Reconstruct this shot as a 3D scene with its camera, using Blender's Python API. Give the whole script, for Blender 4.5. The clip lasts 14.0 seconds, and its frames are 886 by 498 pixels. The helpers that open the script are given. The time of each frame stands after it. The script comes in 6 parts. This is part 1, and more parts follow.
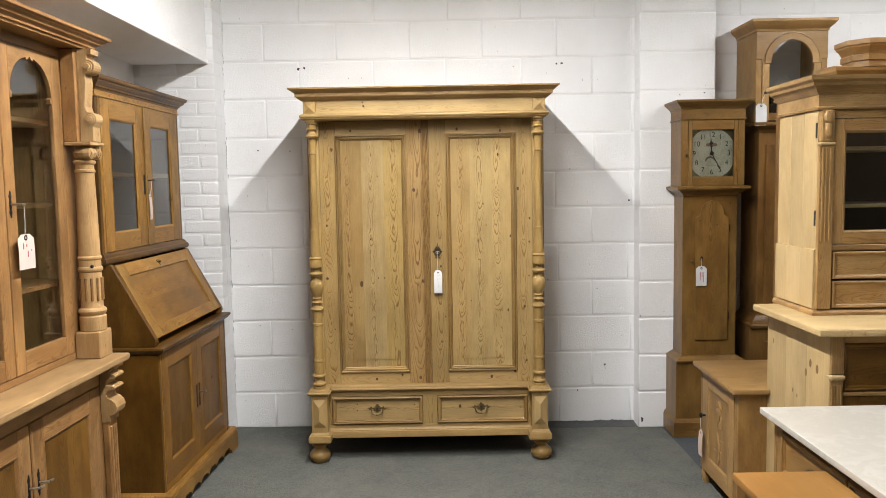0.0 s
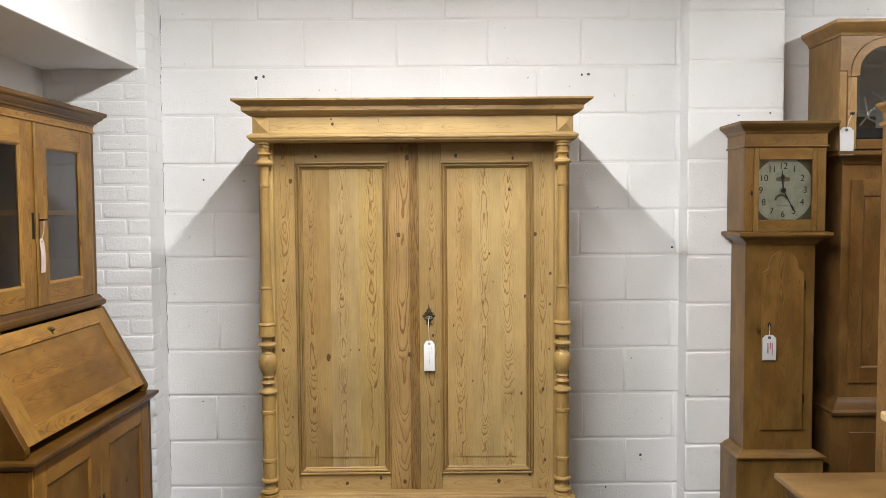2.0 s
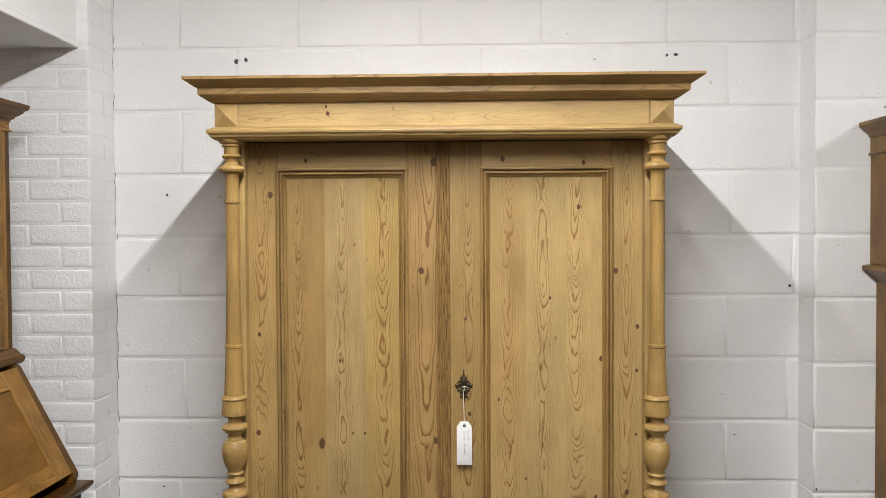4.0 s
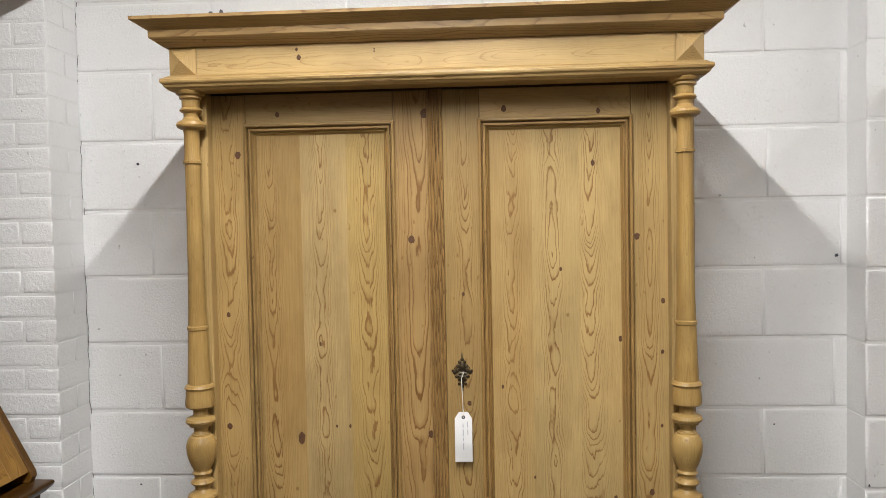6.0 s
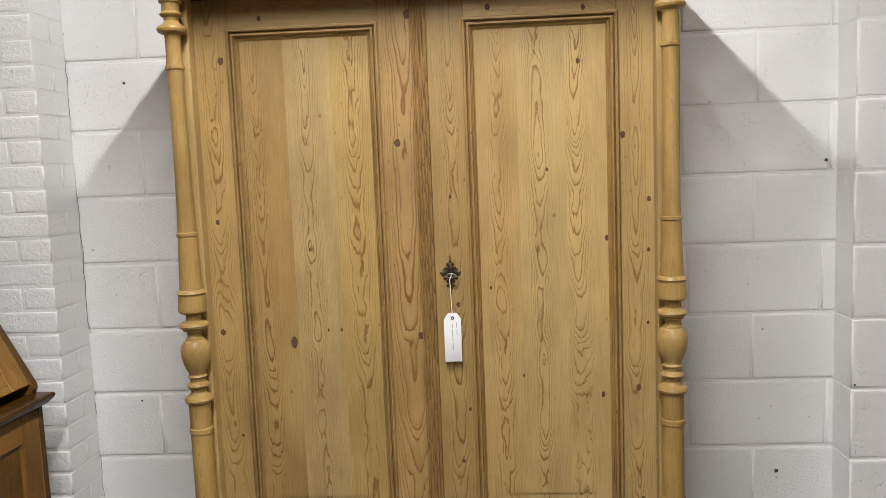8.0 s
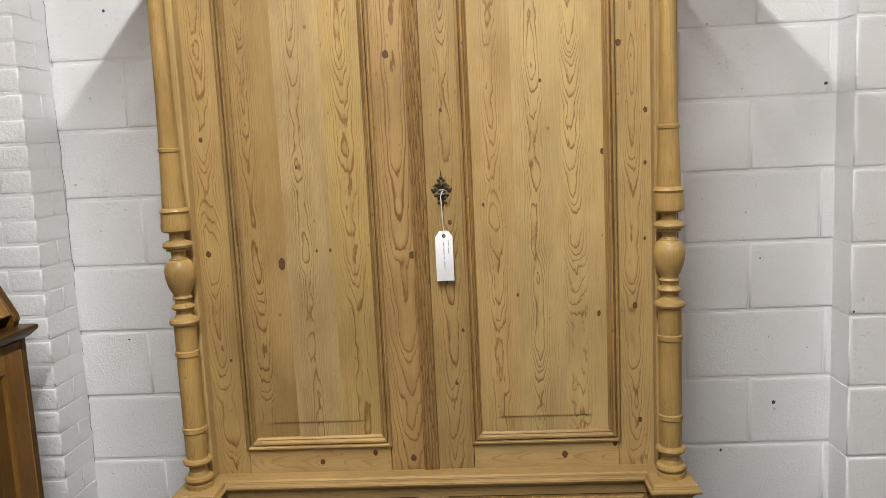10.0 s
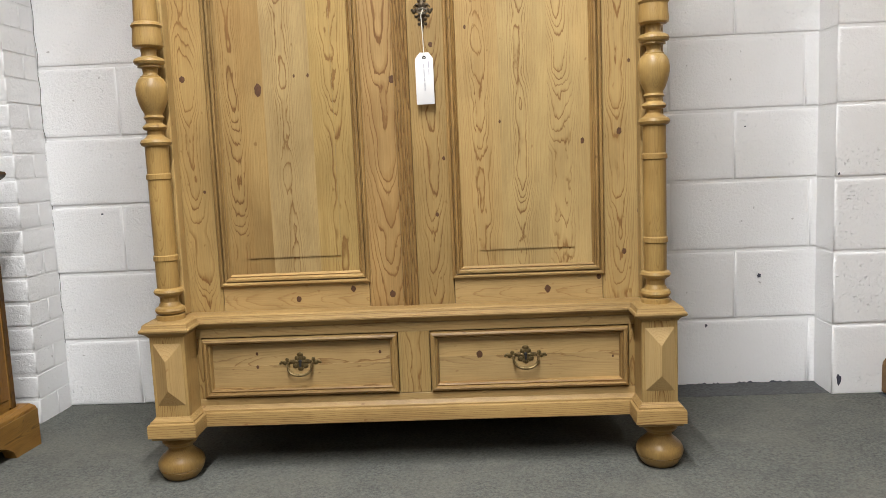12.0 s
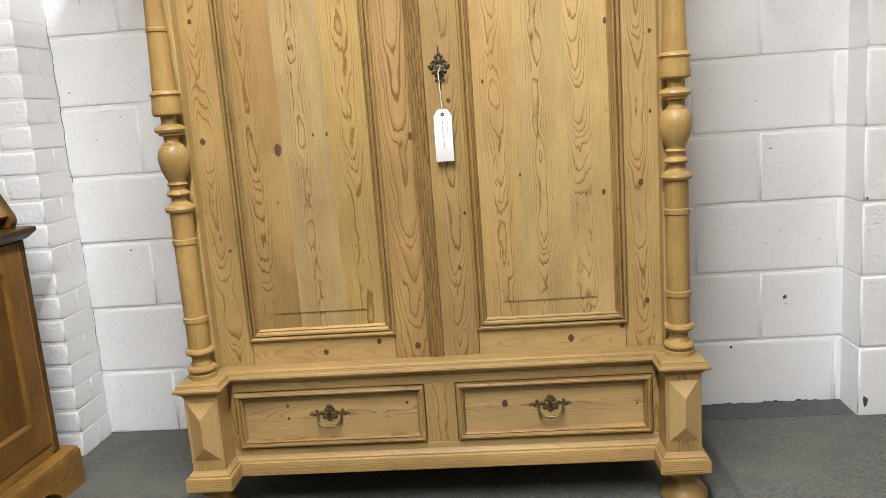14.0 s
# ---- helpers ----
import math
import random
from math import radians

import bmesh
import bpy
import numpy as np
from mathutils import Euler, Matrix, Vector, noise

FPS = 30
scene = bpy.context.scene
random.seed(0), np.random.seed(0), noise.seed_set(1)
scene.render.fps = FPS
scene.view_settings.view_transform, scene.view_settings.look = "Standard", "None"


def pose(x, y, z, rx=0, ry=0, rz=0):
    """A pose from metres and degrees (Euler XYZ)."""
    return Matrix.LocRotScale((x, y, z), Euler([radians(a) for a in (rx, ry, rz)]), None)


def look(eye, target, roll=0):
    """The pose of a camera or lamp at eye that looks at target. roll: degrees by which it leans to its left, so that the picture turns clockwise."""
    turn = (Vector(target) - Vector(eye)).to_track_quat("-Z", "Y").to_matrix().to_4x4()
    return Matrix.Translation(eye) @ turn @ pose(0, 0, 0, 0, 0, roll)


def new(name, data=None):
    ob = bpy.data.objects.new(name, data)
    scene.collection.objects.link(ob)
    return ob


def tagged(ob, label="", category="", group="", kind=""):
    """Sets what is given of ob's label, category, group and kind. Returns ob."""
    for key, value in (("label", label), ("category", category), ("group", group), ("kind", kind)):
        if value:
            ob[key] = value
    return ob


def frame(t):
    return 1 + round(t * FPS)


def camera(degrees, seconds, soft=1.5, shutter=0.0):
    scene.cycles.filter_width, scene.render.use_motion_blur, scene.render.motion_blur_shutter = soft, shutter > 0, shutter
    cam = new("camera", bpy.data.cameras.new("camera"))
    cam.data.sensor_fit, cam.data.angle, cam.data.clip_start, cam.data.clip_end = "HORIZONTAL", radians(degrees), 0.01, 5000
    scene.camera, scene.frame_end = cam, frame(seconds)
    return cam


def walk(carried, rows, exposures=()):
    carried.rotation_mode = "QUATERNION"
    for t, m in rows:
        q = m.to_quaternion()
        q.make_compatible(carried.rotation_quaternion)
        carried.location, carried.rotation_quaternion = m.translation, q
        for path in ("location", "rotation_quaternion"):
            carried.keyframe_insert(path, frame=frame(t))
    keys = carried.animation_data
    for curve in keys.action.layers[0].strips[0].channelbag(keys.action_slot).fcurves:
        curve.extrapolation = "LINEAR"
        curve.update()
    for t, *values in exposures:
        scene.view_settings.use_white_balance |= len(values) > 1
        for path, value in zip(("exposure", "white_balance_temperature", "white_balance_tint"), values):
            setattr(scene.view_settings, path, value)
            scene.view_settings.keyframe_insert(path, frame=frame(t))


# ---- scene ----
cam = camera(59.9, 14.0, soft=0.3)
PATH = [
    (0, (-0.032, -0.006, 1.53), (-0.034, 1.987, 1.362), -1.0),
    (0.5, (-0.026, 0.205, 1.535), (-0.018, 2.198, 1.372), -1.0),
    (1, (-0.04, 0.469, 1.567), (-0.028, 2.463, 1.414), -0.8),
    (1.5, (-0.037, 0.714, 1.589), (-0.024, 2.71, 1.456), -0.6),
    (2, (-0.022, 1.013, 1.607), (-0.012, 3.01, 1.503), -0.4),
    (2.5, (-0.041, 1.315, 1.614), (-0.047, 3.314, 1.535), -0.4),
    (3, (-0.05, 1.556, 1.617), (-0.084, 3.555, 1.562), -0.4),
    (3.2, (-0.07, 1.627, 1.612), (-0.101, 3.626, 1.563), -0.3),
    (5.3, (-0.028, 2.288, 1.63), (-0.14, 4.285, 1.584), -0.6),
    (5.5, (-0.02, 2.284, 1.608), (-0.13, 4.28, 1.549), -0.8),
    (5.9, (-0.005, 2.256, 1.559), (-0.119, 4.252, 1.49), -0.8),
    (6, (0.001, 2.25, 1.552), (-0.113, 4.246, 1.474), -1.1),
    (6.5, (0.014, 2.228, 1.511), (-0.105, 4.221, 1.401), -1.4),
    (7, (0.031, 2.23, 1.472), (-0.092, 4.221, 1.325), -1.8),
    (9.3, (0.042, 2.237, 1.382), (-0.08, 4.216, 1.124), -2.6),
    (9.5, (0.049, 2.237, 1.362), (-0.077, 4.216, 1.101), -2.8),
    (10, (0.037, 2.271, 1.274), (-0.073, 4.25, 1.006), -2.7),
    (10.5, (0.025, 2.294, 1.143), (-0.076, 4.275, 0.883), -2.6),
    (11, (0.023, 2.29, 0.99), (-0.063, 4.274, 0.753), -2.4),
    (11.5, (0.024, 2.27, 0.882), (-0.053, 4.255, 0.648), -2.3),
    (12, (0.031, 2.259, 0.806), (-0.041, 4.243, 0.566), -2.4),
    (12.5, (0.036, 2.257, 0.774), (-0.037, 4.238, 0.509), -2.6),
    (13, (0.04, 2.26, 0.763), (-0.039, 4.235, 0.458), -3.1),
    (13.5, (0.041, 2.27, 0.807), (-0.056, 4.237, 0.464), -3.6),
    (14, (0.05, 2.286, 1.071), (-0.093, 4.247, 0.703), -4.2),
]
EXPOSURES = [
    (0.0, 0.0, 6500, 10), (2.0, -0.05, 6500, 10), (3.0, -0.15, 6500, 10), (5.5, -0.24, 6500, 10), (7.0, -0.22, 6500, 10), (9.5, -0.18, 6480, 10),
    (10.5, -0.03, 6450, 10), (12.0, 0.26, 6400, 10), (13.0, 0.33, 6350, 10), (14.0, 0.33, 6380, 10),
]
walk(cam, [(t, look(eye, target, roll)) for t, eye, target, roll in PATH], EXPOSURES)

# ---- light: fluorescent strips under the ceiling, all out of view ----
CEIL = 3.1
world = bpy.data.worlds.new("world")
world.use_nodes = True
world.node_tree.nodes["Background"].inputs[0].default_value = (0.8, 0.85, 0.9, 1)
world.node_tree.nodes["Background"].inputs[1].default_value = 0.008
scene.world = world

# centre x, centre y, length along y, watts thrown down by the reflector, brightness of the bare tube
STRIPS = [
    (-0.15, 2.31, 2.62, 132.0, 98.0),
    # unseen fill, added at the near end for general brightness
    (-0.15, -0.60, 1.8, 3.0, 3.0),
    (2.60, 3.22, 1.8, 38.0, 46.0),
    # unseen fill, added to brighten the fronts on the right
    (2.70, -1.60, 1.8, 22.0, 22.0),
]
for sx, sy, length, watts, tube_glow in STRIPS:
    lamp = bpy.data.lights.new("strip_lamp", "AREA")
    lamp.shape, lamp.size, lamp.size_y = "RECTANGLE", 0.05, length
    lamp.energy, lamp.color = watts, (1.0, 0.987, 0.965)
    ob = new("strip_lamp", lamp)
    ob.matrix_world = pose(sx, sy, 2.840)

# ---- helpers ----
CENTRE = {}


def link_mesh(name, bm, material, smooth=False):
    me = bpy.data.meshes.new(name)
    bmesh.ops.recalc_face_normals(bm, faces=bm.faces[:])
    bm.to_mesh(me)
    bm.free()
    if material:
        me.materials.append(material)
    if smooth:
        me.shade_smooth()
        me.set_sharp_from_angle(angle=radians(24))
    return me


def thing(name, m, label, category, group="", kind=""):
    """An empty at the base of a thing; its parts are built in its own frame."""
    ob = new(name)
    ob.empty_display_size = 0.1
    ob.matrix_world = m
    CENTRE[ob] = Vector((0, 0, 0))
    return tagged(ob, label, category, group, kind)


def part(name, bm, material, parent, label="", smooth=False, turn=None):
    """One mesh under a thing or a part; its origin is the middle of its own bounds."""
    lo = Vector([min(v.co[i] for v in bm.verts) for i in range(3)])
    hi = Vector([max(v.co[i] for v in bm.verts) for i in range(3)])
    mid = (lo + hi) / 2
    bmesh.ops.translate(bm, verts=bm.verts[:], vec=-mid)
    ob = new(name, link_mesh(name, bm, material, smooth))
    CENTRE[ob] = mid
    if parent is not None:
        ob.parent = parent
        ob.location = mid - CENTRE[parent]
    else:
        ob.location = mid
    if label:
        ob["label"] = label
    return ob


def box(x0, x1, y0, y1, z0, z1, bevel=0.0, seg=1, bm=None):
    """A block between the given bounds, with worn edges."""
    own = bmesh.new()
    vs = [own.verts.new((x, y, z)) for x in (x0, x1) for y in (y0, y1) for z in (z0, z1)]
    for q in ((0, 1, 3, 2), (4, 6, 7, 5), (0, 4, 5, 1), (2, 3, 7, 6), (0, 2, 6, 4), (1, 5, 7, 3)):
        own.faces.new([vs[i] for i in q])
    bmesh.ops.recalc_face_normals(own, faces=own.faces[:])
    if bevel:
        bmesh.ops.bevel(own, geom=own.edges[:], offset=bevel, segments=seg, affect="EDGES", profile=0.6)
    return join(bm, own)


def join(bm, own):
    if bm is None:
        return own
    me = bpy.data.meshes.new("join")
    own.to_mesh(me)
    own.free()
    bm.from_mesh(me)
    bpy.data.meshes.remove(me)
    return bm


def prism(outline, y0, y1, bevel=0.0, bm=None, axis="y"):
    """An outline of (x, z) points given depth along y (or (y, z) along x, (x, y) along z)."""
    own = bmesh.new()
    place = {"y": lambda a, b, d: (a, d, b), "x": lambda a, b, d: (d, a, b), "z": lambda a, b, d: (a, b, d)}[axis]
    near = [own.verts.new(place(a, b, y0)) for a, b in outline]
    far = [own.verts.new(place(a, b, y1)) for a, b in outline]
    own.faces.new(near)
    own.faces.new(far[::-1])
    n = len(outline)
    for i in range(n):
        own.faces.new((near[i], far[i], far[(i + 1) % n], near[(i + 1) % n]))
    bmesh.ops.recalc_face_normals(own, faces=own.faces[:])
    if bevel:
        rim = [e for e in own.edges if not (e.verts[0] in near and e.verts[1] in far or e.verts[1] in near and e.verts[0] in far)]
        bmesh.ops.bevel(own, geom=rim, offset=bevel, segments=1, affect="EDGES", profile=0.6)
    return join(bm, own)


def lathe(profile, x=0, y=0, z=0, seg=28, bm=None, start=0.0, sweep=2 * math.pi):
    """A turned piece: (height, radius) pairs from top to bottom or bottom to top."""
    own = bmesh.new()
    rings = []
    full = sweep > 6.28
    count = seg if full else seg + 1
    for h, r in profile:
        rings.append([own.verts.new((x + r * math.cos(start + sweep * i / seg), y + r * math.sin(start + sweep * i / seg), z + h)) for i in range(count)])
    for a, b in zip(rings, rings[1:]):
        for i in range(seg):
            j = (i + 1) % count
            own.faces.new((a[i], a[j], b[j], b[i]))
    own.faces.new(rings[0])
    own.faces.new(rings[-1][::-1])
    bmesh.ops.recalc_face_normals(own, faces=own.faces[:])
    return join(bm, own)


def mould(path, profile, bm=None):
    """A moulding run along a plan path of (x, y), mitred at its corners. Profile: (out, z) pairs, closed; out lies to the right of the path."""
    own = bmesh.new()
    pts = [Vector(p) for p in path]
    dirs = [(b - a).normalized() for a, b in zip(pts, pts[1:])]
    rows = []
    for i, p in enumerate(pts):
        a = dirs[max(i - 1, 0)]
        b = dirs[min(i, len(dirs) - 1)]
        na, nb = Vector((a.y, -a.x)), Vector((b.y, -b.x))
        n = (na + nb) / (1 + na.dot(nb))
        rows.append([own.verts.new((p.x + n.x * o, p.y + n.y * o, z)) for o, z in profile])
    m = len(profile)
    for a, b in zip(rows, rows[1:]):
        for i in range(m):
            j = (i + 1) % m
            own.faces.new((a[i], a[j], b[j], b[i]))
    own.faces.new(rows[0])
    own.faces.new(rows[-1][::-1])
    bmesh.ops.recalc_face_normals(own, faces=own.faces[:])
    return join(bm, own)


def mitred(x0, x1, z0, z1, y, profile):
    """The four pieces of a moulded frame on a front at y: (inset, out) pairs, closed; out goes to -y. Returns bottom, right, top, left."""
    corners = [((x0, z0), (1, 1)), ((x1, z0), (-1, 1)), ((x1, z1), (-1, -1)), ((x0, z1), (1, -1))]
    made = []
    for i in range(4):
        own = bmesh.new()
        ends = []
        for (cx, cz), (dx, dz) in (corners[i], corners[(i + 1) % 4]):
            ends.append([own.verts.new((cx + dx * s, y - o, cz + dz * s)) for s, o in profile])
        m = len(profile)
        for k in range(m):
            j = (k + 1) % m
            own.faces.new((ends[0][k], ends[0][j], ends[1][j], ends[1][k]))
        own.faces.new(ends[0][::-1])
        own.faces.new(ends[1])
        bmesh.ops.recalc_face_normals(own, faces=own.faces[:])
        made.append(own)
    return made


def moulded_frame(name, x0, x1, z0, z1, y, profile, wood, parent):
    for i, bm in enumerate(mitred(x0, x1, z0, z1, y, profile)):
        part(name, bm, wood["x"] if i % 2 == 0 else wood["z"], parent)


def tube(points, radius, seg=8, bm=None):
    """A round rod through the given points."""
    own = bmesh.new()
    pts = [Vector(p) for p in points]
    rings = []
    up = Vector((0.31, 0.2, 0.93)).normalized()
    for i, p in enumerate(pts):
        d = (pts[min(i + 1, len(pts) - 1)] - pts[max(i - 1, 0)]).normalized()
        a = d.cross(up).normalized()
        b = d.cross(a)
        rings.append([own.verts.new(p + radius * (math.cos(2 * math.pi * k / seg) * a + math.sin(2 * math.pi * k / seg) * b)) for k in range(seg)])
    for a, b in zip(rings, rings[1:]):
        for k in range(seg):
            j = (k + 1) % seg
            own.faces.new((a[k], a[j], b[j], b[k]))
    own.faces.new(rings[0])
    own.faces.new(rings[-1][::-1])
    return join(bm, own)


def blob(x, y, z, rx, ry, rz, bm=None, seg=10):
    own = bmesh.new()
    bmesh.ops.create_uvsphere(own, u_segments=seg, v_segments=6, radius=1.0)
    bmesh.ops.transform(own, matrix=Matrix.Translation((x, y, z)) @ Matrix.Diagonal((rx, ry, rz, 1)), verts=own.verts[:])
    return join(bm, own)


def arc(cx, cz, r, a0, a1, n):
    return [(cx + r * math.cos(radians(a0 + (a1 - a0) * i / n)), cz + r * math.sin(radians(a0 + (a1 - a0) * i / n))) for i in range(n + 1)]


# ---- materials ----
def shader(name):
    m = bpy.data.materials.new(name)
    m.use_nodes = True
    nt = m.node_tree
    b = nt.nodes["Principled BSDF"]

    def node(kind, **values):
        n = nt.nodes.new(kind)
        for k, v in values.items():
            setattr(n, k, v)
        return n

    def put(sock, value):
        if hasattr(value, "is_linked"):
            nt.links.new(value, sock)
        else:
            sock.default_value = value

    def calc(op, a, c=0.0, d=0.0, clamp=False):
        n = node("ShaderNodeMath", operation=op, use_clamp=clamp)
        put(n.inputs[0], a)
        put(n.inputs[1], c)
        put(n.inputs[2], d)
        return n.outputs[0]

    def vec(x, y, z):
        n = node("ShaderNodeCombineXYZ")
        for i, v in enumerate((x, y, z)):
            put(n.inputs[i], v)
        return n.outputs[0]

    def noise_of(v, scale, detail=2.0, rough=0.5):
        n = node("ShaderNodeTexNoise")
        put(n.inputs["Vector"], v)
        put(n.inputs["Scale"], scale)
        put(n.inputs["Detail"], detail)
        put(n.inputs["Roughness"], rough)
        return n.outputs["Fac"]

    def ramp(fac, stops):
        n = node("ShaderNodeValToRGB")
        put(n.inputs[0], fac)
        els = n.color_ramp.elements
        while len(els) < len(stops):
            els.new(0.5)
        for e, (p, c) in zip(els, stops):
            e.position = p
            e.color = (c, c, c, 1) if isinstance(c, (int, float)) else (*c, 1)
        return n.outputs[0]

    def mix(fac, a, c, blend="MIX"):
        n = node("ShaderNodeMix", data_type="RGBA", blend_type=blend)
        put(n.inputs[0], fac)
        put(n.inputs[6], (*a, 1) if isinstance(a, tuple) else a)
        put(n.inputs[7], (*c, 1) if isinstance(c, tuple) else c)
        return n.outputs[2]

    def bump(height, strength, distance, under=None):
        n = node("ShaderNodeBump")
        put(n.inputs["Strength"], strength)
        put(n.inputs["Distance"], distance)
        put(n.inputs["Height"], height)
        if under is not None:
            put(n.inputs["Normal"], under)
        return n.outputs[0]

    def local():
        return node("ShaderNodeTexCoord").outputs["Object"]

    return m, b, node, put, calc, vec, noise_of, ramp, mix, bump, local


def pine_one(name, light, dark, axis, contrast=0.75, rough=0.42, ring=0.0034, age=0.5, wob=1.0, far=0.0, spread=0.09, patina=0.25, coat=0.0, off=0.0, slope=0.03, reach=0.020, side=0.26):
    """Solid pine: growth rings round a wandering pith, with the grain along one axis of the piece."""
    m, b, node, put, calc, vec, noise_of, ramp, mix, bump, local = shader(name)
    sep = node("ShaderNodeSeparateXYZ")
    put(sep.inputs[0], local())
    sx, sy, sz = sep.outputs
    u, v, w = {"z": (sx, sy, sz), "x": (sz, sy, sx), "y": (sx, sz, sy)}[axis]
    rnd = node("ShaderNodeTexWhiteNoise", noise_dimensions="1D")
    put(rnd.inputs["W"], calc("MULTIPLY", node("ShaderNodeObjectInfo").outputs["Random"], 91.7))
    rc = node("ShaderNodeSeparateXYZ")
    put(rc.inputs[0], rnd.outputs["Color"])
    r1, r2, r3 = rc.outputs
    shift = calc("MULTIPLY", r3, 60.0)
    wander = noise_of(vec(calc("MULTIPLY", u, 2.0), calc("MULTIPLY", v, 2.0), calc("ADD", calc("MULTIPLY", w, 1.1), shift)), 1.0, 1.0, 0.5)
    wander2 = noise_of(vec(calc("MULTIPLY", u, 1.0), calc("ADD", v, 7.3), calc("ADD", calc("MULTIPLY", w, 1.9), shift)), 1.0, 2.0, 0.45)
    small = noise_of(vec(calc("MULTIPLY", u, 38.0), calc("MULTIPLY", v, 38.0), calc("ADD", calc("MULTIPLY", w, 4.5), shift)), 1.0, 2.0, 0.5)
    tiny = noise_of(vec(calc("MULTIPLY", u, 170.0), calc("MULTIPLY", v, 170.0), calc("ADD", calc("MULTIPLY", w, 34.0), shift)), 1.0, 3.0, 0.6)
    uc = calc("MULTIPLY_ADD", calc("SUBTRACT", r1, 0.5), spread, -off)
    uu = calc("ADD", calc("ADD", u, uc), calc("MULTIPLY", calc("SUBTRACT", wander, 0.5), 0.034 * wob))
    vv = calc("ADD", calc("ADD", v, calc("MULTIPLY_ADD", r2, 0.022, 0.018 + far)), calc("ADD", calc("MULTIPLY", calc("SUBTRACT", wander2, 0.5), 0.046 * wob), calc("MULTIPLY", calc("SUBTRACT", 0.62, w), slope)))
    ripple = noise_of(vec(calc("MULTIPLY", u, 14.0), calc("MULTIPLY", v, 14.0), calc("ADD", calc("MULTIPLY", w, 5.5), shift)), 1.0, 2.0, 0.55)
    vv = calc("ADD", vv, calc("MULTIPLY", calc("SUBTRACT", ripple, 0.5), 0.020 * wob))
    r = calc("SQRT", calc("ADD", calc("MULTIPLY", uu, uu), calc("MULTIPLY", vv, vv)))
    # the bold figure keeps to the heart of the board; beside it the lines run straight and faint
    across = calc("DIVIDE", uu, reach)
    figure = calc("DIVIDE", 1.0, calc("MULTIPLY_ADD", calc("MULTIPLY", across, across), calc("MULTIPLY", across, across), 1.0))
    r = calc("ADD", r, calc("MULTIPLY", calc("SUBTRACT", small, 0.5), 0.0030))
    r = calc("ADD", r, calc("MULTIPLY", calc("SUBTRACT", tiny, 0.5), 0.0020))
    uneven = noise_of(vec(calc("MULTIPLY", r, 120.0), shift, 0.0), 1.0, 2.0, 0.6)
    s = calc("FRACT", calc("ADD", calc("DIVIDE", r, ring), calc("MULTIPLY", uneven, 2.2)))
    late = ramp(s, [(0.0, 0.30), (0.05, 0.03), (0.62, 0.03), (0.80, 0.28), (0.93, 1.0), (0.98, 1.0), (1.0, 0.30)])
    patch = noise_of(vec(calc("MULTIPLY", u, 7.0), calc("MULTIPLY", v, 7.0), calc("ADD", calc("MULTIPLY", w, 1.6), shift)), 1.0, 2.0)
    fibre = noise_of(vec(calc("MULTIPLY", u, 420.0), calc("MULTIPLY", v, 420.0), calc("ADD", calc("MULTIPLY", w, 9.0), shift)), 1.0, 3.0, 0.6)
    streak = noise_of(vec(calc("MULTIPLY", u, 60.0), calc("MULTIPLY", v, 60.0), calc("ADD", calc("MULTIPLY", w, 0.9), shift)), 1.0, 3.0, 0.55)
    line = calc("FRACT", calc("DIVIDE", r, ring * 0.37))
    thin = calc("MULTIPLY", ramp(line, [(0.0, 0.2), (0.2, 0.0), (0.6, 0.1), (0.9, 1.0), (1.0, 0.3)]), calc("MULTIPLY", patch, 0.06))
    late = calc("MAXIMUM", late, thin)
    amount = calc("MULTIPLY", late, calc("MULTIPLY", calc("MULTIPLY_ADD", patch, 1.5, 0.02, clamp=True), calc("MULTIPLY", calc("MULTIPLY_ADD", figure, 1.0 - side, side), contrast)))
    amount = calc("MINIMUM", amount, 0.92)
    body = mix(calc("MULTIPLY", r2, 0.55 * age + 0.15), light, tuple(c * k for c, k in zip(light, (0.95, 0.86, 0.70))))
    col = mix(amount, body, dark)
    warm = tuple(c * k for c, k in zip(light, (0.80, 0.66, 0.50)))
    col = mix(calc("MULTIPLY", ramp(streak, [(0.42, 0.0), (0.72, 1.0)]), 0.40 * age), col, warm)
    blot = noise_of(vec(calc("MULTIPLY", u, 2.2), calc("MULTIPLY", v, 2.2), calc("ADD", calc("MULTIPLY", w, 1.3), shift)), 2.0, 3.0)
    shade = tuple(c * k for c, k in zip(light, (1 - 0.34 * age, 1 - 0.46 * age, 1 - 0.58 * age)))
    col = mix(calc("MULTIPLY", ramp(blot, [(0.40, 0.0), (0.68, 1.0)]), min(0.9, 0.6 * age)), col, shade)
    # handling dirt: soft brown smudges, short dents and pin-point specks
    smudge = noise_of(vec(calc("MULTIPLY", u, 11.0), calc("MULTIPLY", v, 11.0), calc("ADD", calc("MULTIPLY", w, 5.0), shift)), 1.0, 4.0, 0.62)
    col = mix(calc("MULTIPLY", ramp(smudge, [(0.44, 0.0), (0.66, 1.0)]), min(0.95, patina)), col, tuple(c * k for c, k in zip(light, (0.40, 0.33, 0.27))))
    speck = noise_of(vec(calc("MULTIPLY", u, 75.0), calc("MULTIPLY", v, 75.0), calc("ADD", calc("MULTIPLY", w, 38.0), shift)), 1.0, 1.0)
    col = mix(calc("MULTIPLY", ramp(speck, [(0.74, 0.0), (0.80, 1.0)]), min(0.8, 0.3 + patina)), col, dark)
    wash = noise_of(vec(calc("MULTIPLY", u, 5.0), calc("MULTIPLY", v, 5.0), calc("ADD", calc("MULTIPLY", w, 2.2), shift)), 1.0, 3.0, 0.6)
